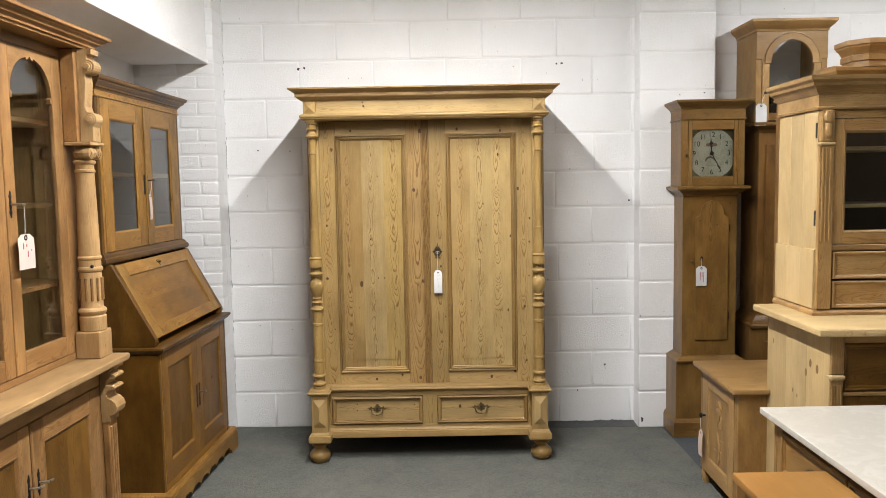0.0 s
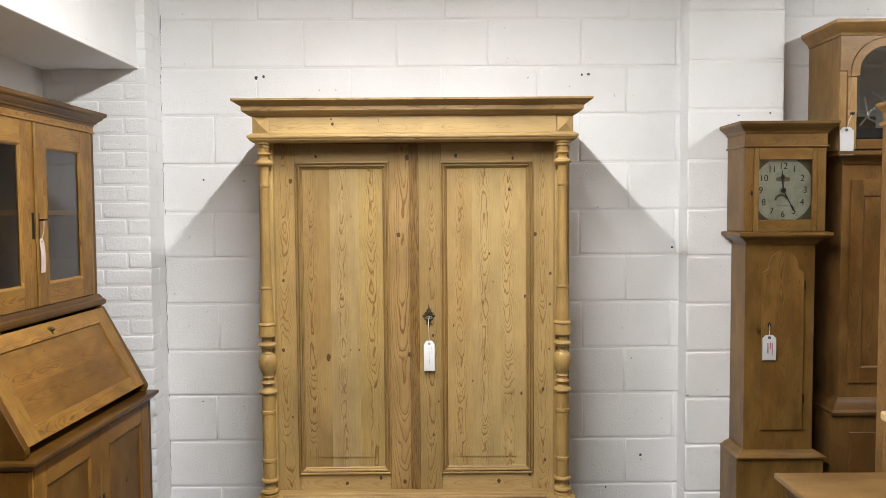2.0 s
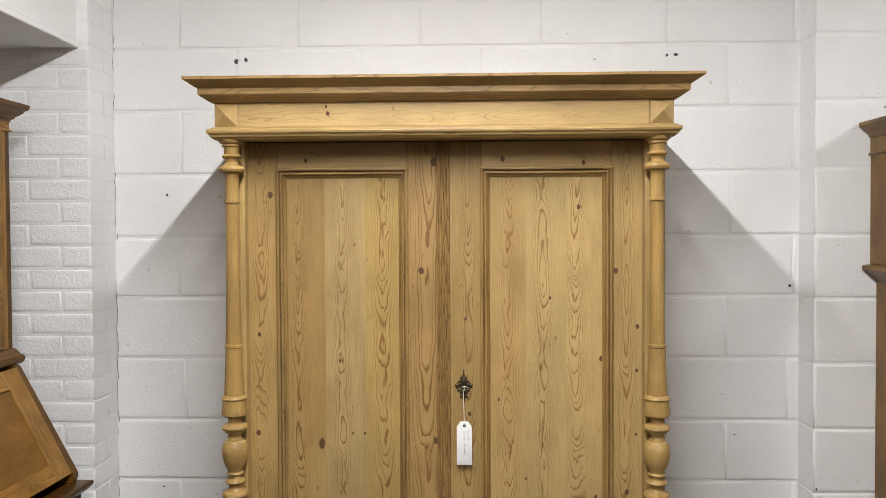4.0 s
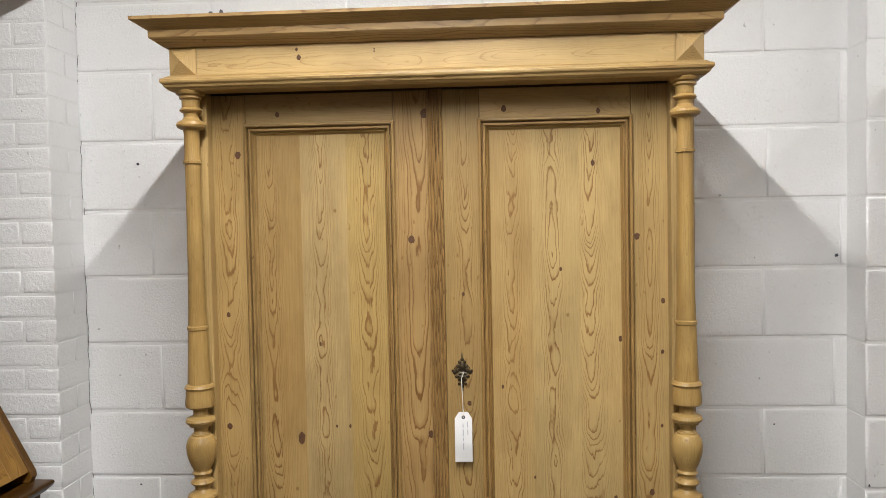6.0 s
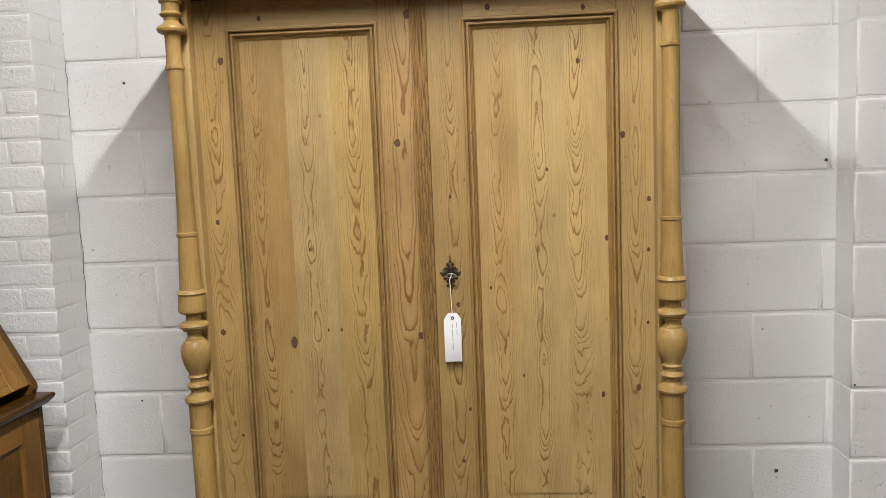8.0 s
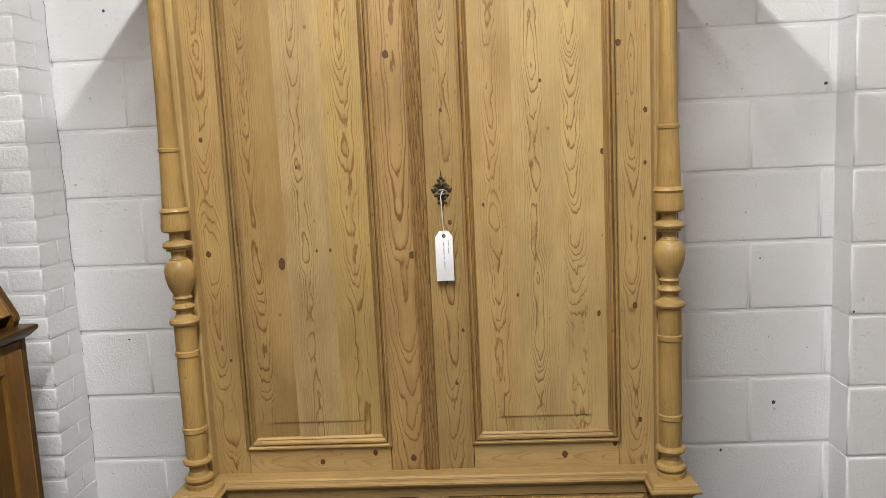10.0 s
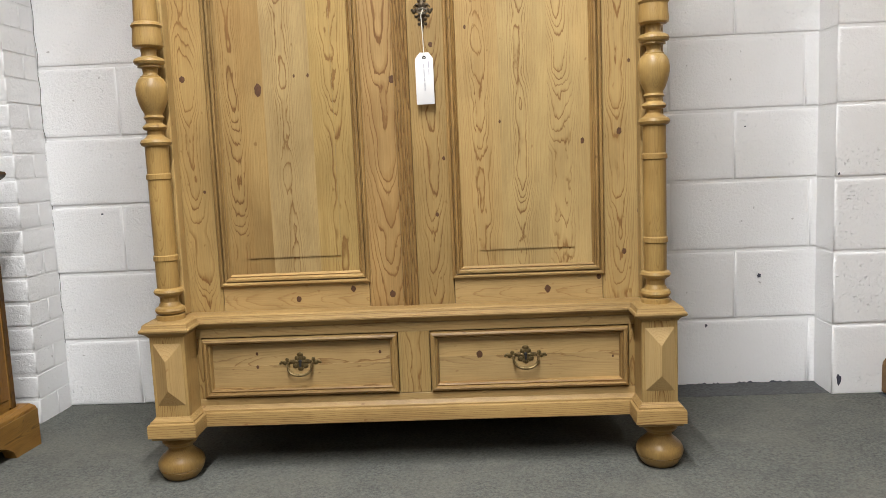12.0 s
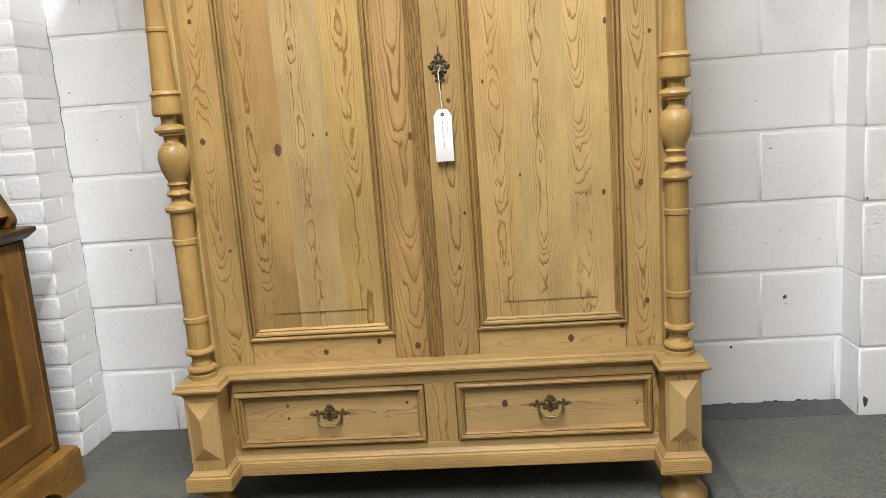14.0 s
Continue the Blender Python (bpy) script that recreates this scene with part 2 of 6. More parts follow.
    tone = calc("ADD", calc("MULTIPLY_ADD", r1, 0.28, 0.785), calc("MULTIPLY", calc("SUBTRACT", fibre, 0.5), 0.46))
    tone = calc("MULTIPLY", tone, calc("MULTIPLY_ADD", calc("SUBTRACT", wash, 0.5), 0.5 + 1.2 * patina, 1.0))
    grey = node("ShaderNodeCombineColor")
    for i in range(3):
        put(grey.inputs[i], tone)
    col = mix(1.0, col, grey.outputs[0], "MULTIPLY")
    put(b.inputs["Base Color"], col)
    put(b.inputs["Roughness"], calc("MULTIPLY_ADD", fibre, 0.22, rough - 0.08))
    put(b.inputs["Specular IOR Level"], 0.26)
    put(b.inputs["Coat Weight"], coat)
    put(b.inputs["Coat Roughness"], calc("MULTIPLY_ADD", smudge, 0.25, 0.12))
    put(b.inputs["Normal"], bump(calc("SUBTRACT", calc("MULTIPLY", fibre, 0.5), calc("MULTIPLY", late, 0.3)), 0.22, 0.0012))
    return m


def pine(name, light, dark, **kw):
    return {a: pine_one(name + "_" + a, light, dark, a, **kw) for a in "xyz"}


LIGHT, GRAIN = (0.385, 0.270, 0.112), (0.155, 0.068, 0.016)
PINE = pine("honey_pine", LIGHT, GRAIN, contrast=1.6, age=0.7, spread=0.03)
# panel boards of the two doors, left to right: tone, and how far the heart lies from the middle of the board
BOARDS = {
    "left": [pine_one("orange_pine_board", (0.385, 0.258, 0.100), GRAIN, "z", ring=0.0030, contrast=1.75, age=0.8, spread=0.006, off=-0.026),
             pine_one("pale_pine_board", (0.415, 0.304, 0.140), GRAIN, "z", ring=0.0027, contrast=1.6, age=0.5, spread=0.006, off=-0.012, slope=0.012, patina=0.32),
             pine_one("yellow_pine_board", (0.395, 0.282, 0.108), GRAIN, "z", ring=0.0030, contrast=1.75, age=0.6, spread=0.006, off=0.004)],
    "right": [pine_one("brown_pine_board", (0.385, 0.266, 0.110), GRAIN, "z", ring=0.0028, contrast=1.6, age=0.7, spread=0.006, off=0.004),
              pine_one("cream_pine_board", (0.425, 0.310, 0.138), GRAIN, "z", ring=0.0027, contrast=1.4, age=0.4, spread=0.006, off=-0.010, slope=0.012),
              pine_one("pale_pine_edge_board", (0.415, 0.300, 0.132), GRAIN, "z", ring=0.0027, contrast=1.6, age=0.5, spread=0.006, off=-0.022, slope=0.055)],
}
BOLD = pine("bold_grained_pine", (0.385, 0.255, 0.105), GRAIN, contrast=1.9, age=0.7, spread=0.008, ring=0.0052, reach=0.042, side=0.5, slope=0.045)
QUIET = pine("quiet_pine", (0.410, 0.288, 0.128), (0.21, 0.105, 0.032), contrast=0.7, age=0.5, spread=0.02, patina=0.22)
LINE = pine("straight_grained_pine", (0.390, 0.270, 0.112), (0.150, 0.068, 0.020), contrast=1.7, ring=0.0030, wob=0.25, off=0.16, spread=0.03, side=0.75, slope=0.004, age=0.6, patina=0.30)
EDGE = pine("dark_grained_moulding_pine", (0.325, 0.214, 0.084), (0.085, 0.037, 0.011), contrast=1.4, ring=0.0042, wob=0.25, off=0.14, spread=0.03, side=0.85, slope=0.004, age=0.9, patina=0.35)
# cornice pine with the shade of its downward faces put into the colour
CROWN = pine("shaded_cornice_pine", (0.300, 0.196, 0.080), (0.100, 0.045, 0.013), contrast=1.2, ring=0.0042, wob=0.7, off=0.05, spread=0.03, side=0.6, slope=0.01, age=0.8, patina=0.3)
STRIP = pine("brown_cover_strip_pine", (0.300, 0.192, 0.078), (0.070, 0.030, 0.008), contrast=1.9, ring=0.0048, age=0.9, wob=0.5, off=0.03, spread=0.01, side=0.9, slope=0.05, patina=0.3)
FRONT = pine("paler_drawer_pine", (0.470, 0.332, 0.152), (0.22, 0.115, 0.040), contrast=1.1, age=0.5, wob=0.6, far=0.03, patina=0.25)
TURNED = pine("turned_yellow_pine", (0.368, 0.246, 0.088), (0.19, 0.10, 0.028), contrast=0.7, rough=0.36, age=0.9, patina=0.38, coat=0.1)
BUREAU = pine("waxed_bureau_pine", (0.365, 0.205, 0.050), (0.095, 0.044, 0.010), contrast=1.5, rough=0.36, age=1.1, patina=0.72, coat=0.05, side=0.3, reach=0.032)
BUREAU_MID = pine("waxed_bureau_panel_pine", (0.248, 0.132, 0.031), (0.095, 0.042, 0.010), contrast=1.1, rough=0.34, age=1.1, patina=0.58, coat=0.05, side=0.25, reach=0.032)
# much darker pine than the fronts, for ends, slope sides and mouldings
BUREAU_END = pine("dark_end_pine", (0.130, 0.064, 0.011), (0.045, 0.018, 0.003), contrast=1.2, rough=0.34, age=1.1, patina=0.75, coat=0.05, side=0.25, reach=0.032)
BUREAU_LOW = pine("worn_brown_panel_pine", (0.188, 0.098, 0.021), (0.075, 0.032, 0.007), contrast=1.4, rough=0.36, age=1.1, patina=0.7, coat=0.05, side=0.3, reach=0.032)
TABLE = pine("orange_amber_pine", (0.290, 0.150, 0.040), (0.12, 0.052, 0.012), contrast=1.2, rough=0.40, age=0.9, patina=0.35)
ROSY = pine("rosy_pine", (0.352, 0.202, 0.083), (0.15, 0.068, 0.022), contrast=1.4, rough=0.40, age=1.0, patina=0.68, coat=0.1, side=0.35, reach=0.032)
# rosy pine lightened in colour for the strong light on carvings and worktop
ROSY_LIT = pine("lit_rosy_pine", (0.47, 0.315, 0.155), (0.22, 0.115, 0.040), contrast=0.8, rough=0.42, age=0.8, patina=0.45)
CLOCK = pine("brown_waxed_pine", (0.233, 0.138, 0.043), (0.085, 0.040, 0.011), contrast=0.8, rough=0.34, age=1.1, patina=0.6, coat=0.12, side=0.2, reach=0.032)
TALL = pine("red_brown_waxed_pine", (0.185, 0.102, 0.033), (0.065, 0.028, 0.008), contrast=0.8, rough=0.34, age=1.2, patina=0.65, coat=0.05, side=0.2, reach=0.032)
HOOD = pine("tan_brown_waxed_pine", (0.350, 0.220, 0.086), (0.105, 0.048, 0.014), contrast=0.8, rough=0.36, age=1.0, patina=0.5, coat=0.12, side=0.2)
TAN = pine("tan_pine", (0.42, 0.268, 0.112), (0.19, 0.095, 0.030), contrast=1.0, rough=0.40, age=0.9, patina=0.55, coat=0.1, side=0.22, reach=0.032)
PALE = pine("bare_pale_pine", (0.560, 0.415, 0.212), (0.34, 0.215, 0.075), contrast=0.9, rough=0.5, age=0.4, patina=0.18)
AMBER = pine("amber_pine", (0.328, 0.195, 0.07), (0.13, 0.057, 0.015), contrast=1.2, rough=0.36, age=1.0, patina=0.5, coat=0.15, side=0.25, reach=0.032)


def plain(name, colour, rough=0.5, metal=0.0, grain=0.12, scale=60.0, relief=0.0):
    """A small plain surface with slight unevenness of tone, gloss and relief."""
    m, b, node, put, calc, vec, noise_of, ramp, mix, bump, local = shader(name)
    n = noise_of(local(), scale, 3.0)
    put(b.inputs["Base Color"], mix(n, tuple(c * (1 - grain) for c in colour), tuple(min(1, c * (1 + grain)) for c in colour)))
    put(b.inputs["Roughness"], calc("MULTIPLY_ADD", n, 0.2, rough - 0.1))
    put(b.inputs["Metallic"], metal)
    if relief:
        put(b.inputs["Normal"], bump(n, 0.5, relief))
    return m


KNOT = plain("knot_wood", (0.078, 0.032, 0.010), 0.75, 0, 0.6, 220)
KNOT_RIM = plain("knot_rim_wood", (0.20, 0.115, 0.050), 0.45, 0, 0.3, 90)
BRASS = plain("tarnished_brass", (0.155, 0.110, 0.047), 0.40, 0.8, 0.75, 260, 0.001)
BRONZE = plain("dark_bronze", (0.055, 0.040, 0.023), 0.48, 0.8, 0.6, 260, 0.001)
IRON = plain("dark_iron", (0.03, 0.027, 0.025), 0.5, 0.8, 0.4, 200, 0.0005)
KEY = plain("worn_steel", (0.42, 0.39, 0.34), 0.3, 1.0, 0.3, 150)
CARD = plain("white_card", (0.62, 0.62, 0.62), 0.7, 0, 0.03, 40)
PINK_CARD = plain("pinkish_card", (0.62, 0.49, 0.43), 0.7, 0, 0.03, 40)
STRING = plain("cotton_string", (0.72, 0.69, 0.63), 0.8, 0, 0.1, 300)
INK = plain("grey_ink", (0.32, 0.32, 0.36), 0.7, 0, 0.1)
RED_INK = plain("red_ink", (0.42, 0.09, 0.12), 0.7, 0, 0.1)
BLACK = plain("black_paint", (0.015, 0.014, 0.013), 0.5, 0, 0.2)
# dark colour stands in for shade inside cabinets and behind gaps
CAVITY_SHADE = plain("cavity_shade_brown", (0.07, 0.045, 0.022), 0.7, 0, 0.3)
WHITE_METAL = plain("white_enamel", (0.8, 0.8, 0.78), 0.4, 0, 0.04)
CRACK = plain("hairline_crack", (0.14, 0.135, 0.13), 0.8, 0, 0.6, 25)
CHIP = plain("chipped_paint", (0.06, 0.06, 0.085), 0.7, 0, 0.5, 200)
MARBLE_DIRT = (0.37, 0.34, 0.29)


def white_wall(name, base=(0.85, 0.85, 0.855), pits=1.0, scale=1.0):
    """White masonry paint over rough blockwork: pits in patches, rolled texture, faint grime."""
    m, b, node, put, calc, vec, noise_of, ramp, mix, bump, local = shader(name)
    geo = node("ShaderNodeNewGeometry").outputs["Position"]
    coarse = noise_of(geo, 3.3, 3.0, 0.6)
    pit = noise_of(geo, 120.0 * scale, 3.0, 0.6)
    mid = noise_of(geo, 105.0 * scale, 4.0, 0.65)
    fine = noise_of(geo, 330.0, 2.0)
    mask = ramp(coarse, [(0.42, 0.08), (0.62, 1.0)])
    hole = calc("MULTIPLY", ramp(pit, [(0.30, 1.0), (0.39, 0.0)]), mask)
    height = calc("SUBTRACT", calc("ADD", calc("MULTIPLY", mid, 0.75), calc("MULTIPLY", fine, 0.14)), calc("MULTIPLY", hole, 0.75 * pits))
    grime = noise_of(geo, 1.7, 4.0, 0.6)
    col = mix(ramp(grime, [(0.42, 0.0), (0.75, 1.0)]), base, tuple(c * k for c, k in zip(base, (0.93, 0.925, 0.91))))
    spot = noise_of(geo, 42.0, 1.0)
    col = mix(ramp(spot, [(0.80, 0.0), (0.83, 0.6)]), col, (0.35, 0.33, 0.32))
    put(b.inputs["Base Color"], col)
    put(b.inputs["Roughness"], 0.62)
    put(b.inputs["Specular IOR Level"], 0.3)
    put(b.inputs["Normal"], bump(height, 1.0, 0.0042))
    return m


BLOCK = white_wall("white_painted_block")
BRICK = white_wall("white_painted_brick", (0.85, 0.85, 0.855), 0.45, 0.7)
MORTAR = white_wall("white_painted_joint", (0.82, 0.82, 0.82), 0.3, 0.6)
PLASTER = white_wall("white_painted_plaster", (0.84, 0.84, 0.84), 0.0, 0.25)
# dull colours for unseen surfaces, chosen to limit the light they bounce
CEILING = white_wall("unseen_ceiling_grey", (0.30, 0.30, 0.30), 0.0, 0.25)
FAR_WALL = white_wall("unseen_wall_brown", (0.20, 0.16, 0.11), 0.0, 0.25)


def carpet(name, base, brown):
    """Short cord pile of mixed grey, green-grey and tan fibres, walked flat in places."""
    m, b, node, put, calc, vec, noise_of, ramp, mix, bump, local = shader(name)
    geo = node("ShaderNodeNewGeometry").outputs["Position"]
    loop = noise_of(geo, 380.0, 2.0, 0.6)
    clump = noise_of(geo, 115.0, 5.0, 0.8)
    fleck = noise_of(geo, 150.0, 3.0, 0.7)
    worn = noise_of(geo, 2.6, 5.0, 0.65)
    stain = noise_of(geo, 9.0, 4.0, 0.6)
    col = mix(ramp(clump, [(0.36, 0.0), (0.64, 1.0)]), tuple(c * 0.58 for c in base), tuple(c * 1.36 for c in base))
    col = mix(calc("MULTIPLY", ramp(fleck, [(0.50, 0.0), (0.66, 1.0)]), 0.65), col, brown)
    col = mix(calc("MULTIPLY", ramp(fleck, [(0.30, 1.0), (0.42, 0.0)]), 0.45), col, tuple(c * 0.45 for c in base))
    col = mix(calc("MULTIPLY", ramp(worn, [(0.40, 0.0), (0.66, 1.0)]), 0.40), col, tuple(c * 1.05 for c in brown))
    col = mix(calc("MULTIPLY", ramp(stain, [(0.50, 0.0), (0.72, 1.0)]), 0.40), col, tuple(c * 0.68 for c in base))
    put(b.inputs["Base Color"], col)
    put(b.inputs["Roughness"], 0.95)
    put(b.inputs["Specular IOR Level"], 0.1)
    put(b.inputs["Normal"], bump(calc("ADD", loop, clump), 0.6, 0.0025))
    return m


CARPET = carpet("grey_carpet", (0.114, 0.119, 0.110), (0.176, 0.169, 0.142))
# greyer copy of the carpet, darkened for the shading at the wall foot
CARPET_MID = carpet("grey_carpet_upturn_shade", (0.095, 0.100, 0.105), (0.12, 0.118, 0.112))
CARPET_DARK = carpet("slate_carpet", (0.075, 0.082, 0.092), (0.088, 0.09, 0.094))


def marble():
    m, b, node, put, calc, vec, noise_of, ramp, mix, bump, local = shader("worn_white_marble")
    p = local()
    warp = noise_of(p, 3.0, 4.0, 0.65)
    add = node("ShaderNodeVectorMath", operation="ADD")
    put(add.inputs[0], p)
    put(add.inputs[1], vec(warp, warp, warp))
    vein = noise_of(add.outputs[0], 5.0, 6.0, 0.62)
    col = mix(ramp(vein, [(0.36, 0.0), (0.49, 0.55), (0.54, 0.55), (0.66, 0.0)]), (0.47, 0.447, 0.40), MARBLE_DIRT)
    put(b.inputs["Base Color"], col)
    put(b.inputs["Roughness"], 0.35)
    return m


MARBLE = marble()


def glass_of(name, tint=(0.93, 0.95, 0.94)):
    m, b, node, put, calc, vec, noise_of, ramp, mix, bump, local = shader(name)
    put(b.inputs["Base Color"], (*tint, 1))
    put(b.inputs["Roughness"], 0.02)
    put(b.inputs["Transmission Weight"], 1.0)
    put(b.inputs["IOR"], 1.45)
    put(b.inputs["Specular IOR Level"], 0.12)
    return m


GLASS = glass_of("old_window_glass")


def glow(name, colour, strength):
    m, b, node, put, calc, vec, noise_of, ramp, mix, bump, local = shader(name)
    put(b.inputs["Base Color"], (0.9, 0.9, 0.9, 1))
    put(b.inputs["Emission Color"], (*colour, 1))
    put(b.inputs["Emission Strength"], strength)
    return m


# ---- the room ----
WALL_Y, PIER_Y = 4.80, 4.673
PIER_X0, PIER_X1 = 1.162, 1.615
LEFT_X, BRICK_X, BRICK_Y = -1.85, -1.372, 4.612
COURSES = [0.0, 0.227, 0.458, 0.688, 0.914, 1.146, 1.375, 1.598, 1.832, 2.068, 2.298, 2.527, 2.757, 2.986, 3.1]     # bed joints of the blockwork
room = {}


def slab(name, bounds, material, label):
    ob = part(name, box(*bounds), material, None)
    return tagged(ob, label, "", "", "structure")


FLOOR_Z = 0.012     # the carpet lies a little higher in the room than along the wall


def floor_sheet(name, x0, x1, material, label, drop=0.0):
    bm = prism([(-4.0, -0.1), (WALL_Y + 0.2, -0.1), (WALL_Y + 0.2, -drop), (4.76, -drop), (4.60, 0.004 - drop), (4.32, FLOOR_Z - drop), (-4.0, FLOOR_Z - drop)], x0, x1, axis="x")
    ob = part(name, bm, material, None)
    return tagged(ob, label, "floor", "", "structure")


floor = floor_sheet("floor", LEFT_X - 0.2, 1.303, CARPET, "worn grey cord carpet laid wall to wall")
floor_sheet("floor_strip", 1.303, 4.5, CARPET_DARK, "darker slate carpet strip butted along a seam", 0.001)
# strip whose darker colour paints the shading of the upturned carpet
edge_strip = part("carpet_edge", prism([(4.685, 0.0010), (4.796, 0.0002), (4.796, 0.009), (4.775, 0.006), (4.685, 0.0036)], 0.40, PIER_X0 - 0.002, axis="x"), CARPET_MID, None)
tagged(edge_strip, "carpet upturn along the wall, its shading put into the colour", "carpet", "", "structure")
# ceiling is out of view; its grey limits bounced light
tagged(slab("ceiling", (LEFT_X - 0.2, 4.7, -4.2, WALL_Y + 0.2, CEIL, CEIL + 0.1), CEILING, "unseen ceiling, coloured grey to cut bounced light"), "", "ceiling")
wall_north = slab("wall_north", (LEFT_X - 0.2, 4.7, WALL_Y + 0.0052, WALL_Y + 0.2, -0.1, CEIL), MORTAR, "white painted concrete block wall with tooled joints")
tagged(wall_north, "", "wall")
tagged(slab("wall_west", (LEFT_X - 0.2, LEFT_X, -4.0, WALL_Y, -0.1, CEIL), PLASTER, "white painted side wall behind the furniture"), "", "wall")
# walls added out of view to close the room; brown keeps bounce low
tagged(slab("wall_east", (4.5, 4.7, -4.0, WALL_Y, -0.1, CEIL), FAR_WALL, "unseen far side wall, coloured brown to cut bounced light"), "", "wall")
tagged(slab("wall_south", (LEFT_X - 0.2, 4.7, -4.2, -4.0, -0.1, CEIL), FAR_WALL, "unseen end wall, coloured brown to cut bounced light"), "", "wall")
pier = slab("wall_pier", (PIER_X0 + 0.0022, PIER_X1 - 0.0022, PIER_Y + 0.0052, WALL_Y + 0.05, -0.1, CEIL), MORTAR, "shallow white painted block pier against the wall")
tagged(pier, "", "pier")
brick_pier = slab("wall_brick_pier", (LEFT_X, BRICK_X - 0.002, BRICK_Y + 0.0022, WALL_Y + 0.05, -0.1, CEIL), MORTAR, "white painted brick pier in the corner of the room")
tagged(brick_pier, "", "pier")

# boxed-in bulkhead along the side wall
bulk = tagged(part("bulkhead", box(LEFT_X, -1.412, 1.0, BRICK_Y, 2.285, CEIL, 0.002), PLASTER, None), "white painted boarded bulkhead over the side wall", "bulkhead", "", "structure")
part("bulkhead_board", box(LEFT_X, -1.404, 1.0, BRICK_Y - 0.001, 2.262, 2.283, 0.003), PLASTER, bulk)

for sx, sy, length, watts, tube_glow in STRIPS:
    # fixtures hang out of view; the two added fill lamps get one each too
    lightbox = thing("strip_light", pose(sx, sy, 2.86), "unseen white fluorescent strip light hung below the ceiling", "ceiling light", "strip lights")
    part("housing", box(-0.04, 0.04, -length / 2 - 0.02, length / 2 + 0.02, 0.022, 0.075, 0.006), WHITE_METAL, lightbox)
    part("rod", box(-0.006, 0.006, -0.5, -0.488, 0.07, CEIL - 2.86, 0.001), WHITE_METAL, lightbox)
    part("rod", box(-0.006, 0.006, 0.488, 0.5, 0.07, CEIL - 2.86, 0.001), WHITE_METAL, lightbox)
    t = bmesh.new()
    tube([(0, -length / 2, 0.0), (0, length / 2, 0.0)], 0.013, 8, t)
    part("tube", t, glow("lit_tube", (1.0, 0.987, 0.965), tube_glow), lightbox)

# old fixing holes and paint chips in the blockwork: x, z, half width, half height
def chip(parent, x, y, z, rx, rz):
    """A flake of missing paint with a ragged outline."""
    r = random.Random(int(x * 977) + int(z * 3571))
    pts = []
    for i in range(11):
        k = r.uniform(0.55, 1.1)
        pts.append((x + rx * k * math.cos(2 * math.pi * i / 11), z + rz * k * math.sin(2 * math.pi * i / 11)))
    part("paint_chip", prism(pts, y - 0.0014, y + 0.002), CHIP, parent)


for cx, cz, rx, rz in ((-0.908, 2.252, 0.011, 0.010), (-0.872, 2.256, 0.007, 0.012), (0.680, 2.256, 0.007, 0.007), (0.712, 2.258, 0.009, 0.006), (-1.174, 1.757, 0.006, 0.007), (1.129, 1.411, 0.007, 0.006), (0.978, 0.371, 0.007, 0.008), (0.805, 0.209, 0.005, 0.007), (-0.60, 2.19, 0.003, 0.003), (0.62, 2.20, 0.003, 0.003), (-0.52, 2.19, 0.003, 0.003), (0.585, 0.035, 0.024, 0.010), (0.62, 0.92, 0.004, 0.003), (0.93, 0.86, 0.004, 0.003), (-1.20, 0.66, 0.005, 0.004)):
    chip(wall_north, cx, WALL_Y, cz, rx, rz)
for cx, cz, rx, rz in ((1.172, 0.701, 0.004, 0.004), (1.184, 0.05, 0.008, 0.020), (1.40, 2.04, 0.006, 0.003), (1.55, 2.05, 0.005, 0.005)):
    chip(pier, cx, PIER_Y, cz, rx, rz)

# grime and flaked paint along the foot of the wall
grng = random.Random(23)
for x0, x1 in ((0.53, 1.155),):
    gx = x0
    while gx < x1 - 0.02:
        step = grng.uniform(0.02, 0.08)
        end = min(gx + step, x1)
        n = 10
        tops = [(gx + (end - gx) * i / n, 0.0085 + (grng.choice((0.0, 0.001, 0.002, 0.005)) * grng.uniform(0.5, 1.2) if 0 < i < n else 0.0002)) for i in range(n + 1)]
        part("grime_patch", prism([(end, 0.0), (gx, 0.0)] + tops, WALL_Y - 0.0016, WALL_Y + 0.002), CHIP, wall_north)
        gx = end + grng.uniform(0.0, 0.07)

# the ragged crack where brick pier and block wall meet
crng = random.Random(11)
zz, crack = 0.0, []
while zz < 2.9:
    crack.append((BRICK_X + 0.002 + crng.uniform(-0.004, 0.006), WALL_Y + crng.uniform(-0.0006, 0.0030), zz))
    zz += crng.uniform(0.02, 0.07)
part("crack", tube(crack, 0.0011, 5), CRACK, wall_north)

# ---- the wardrobe ----
WX, WY = -0.123, 4.02     # middle of the wardrobe and the foremost edge of its cornice
DOORS = {}


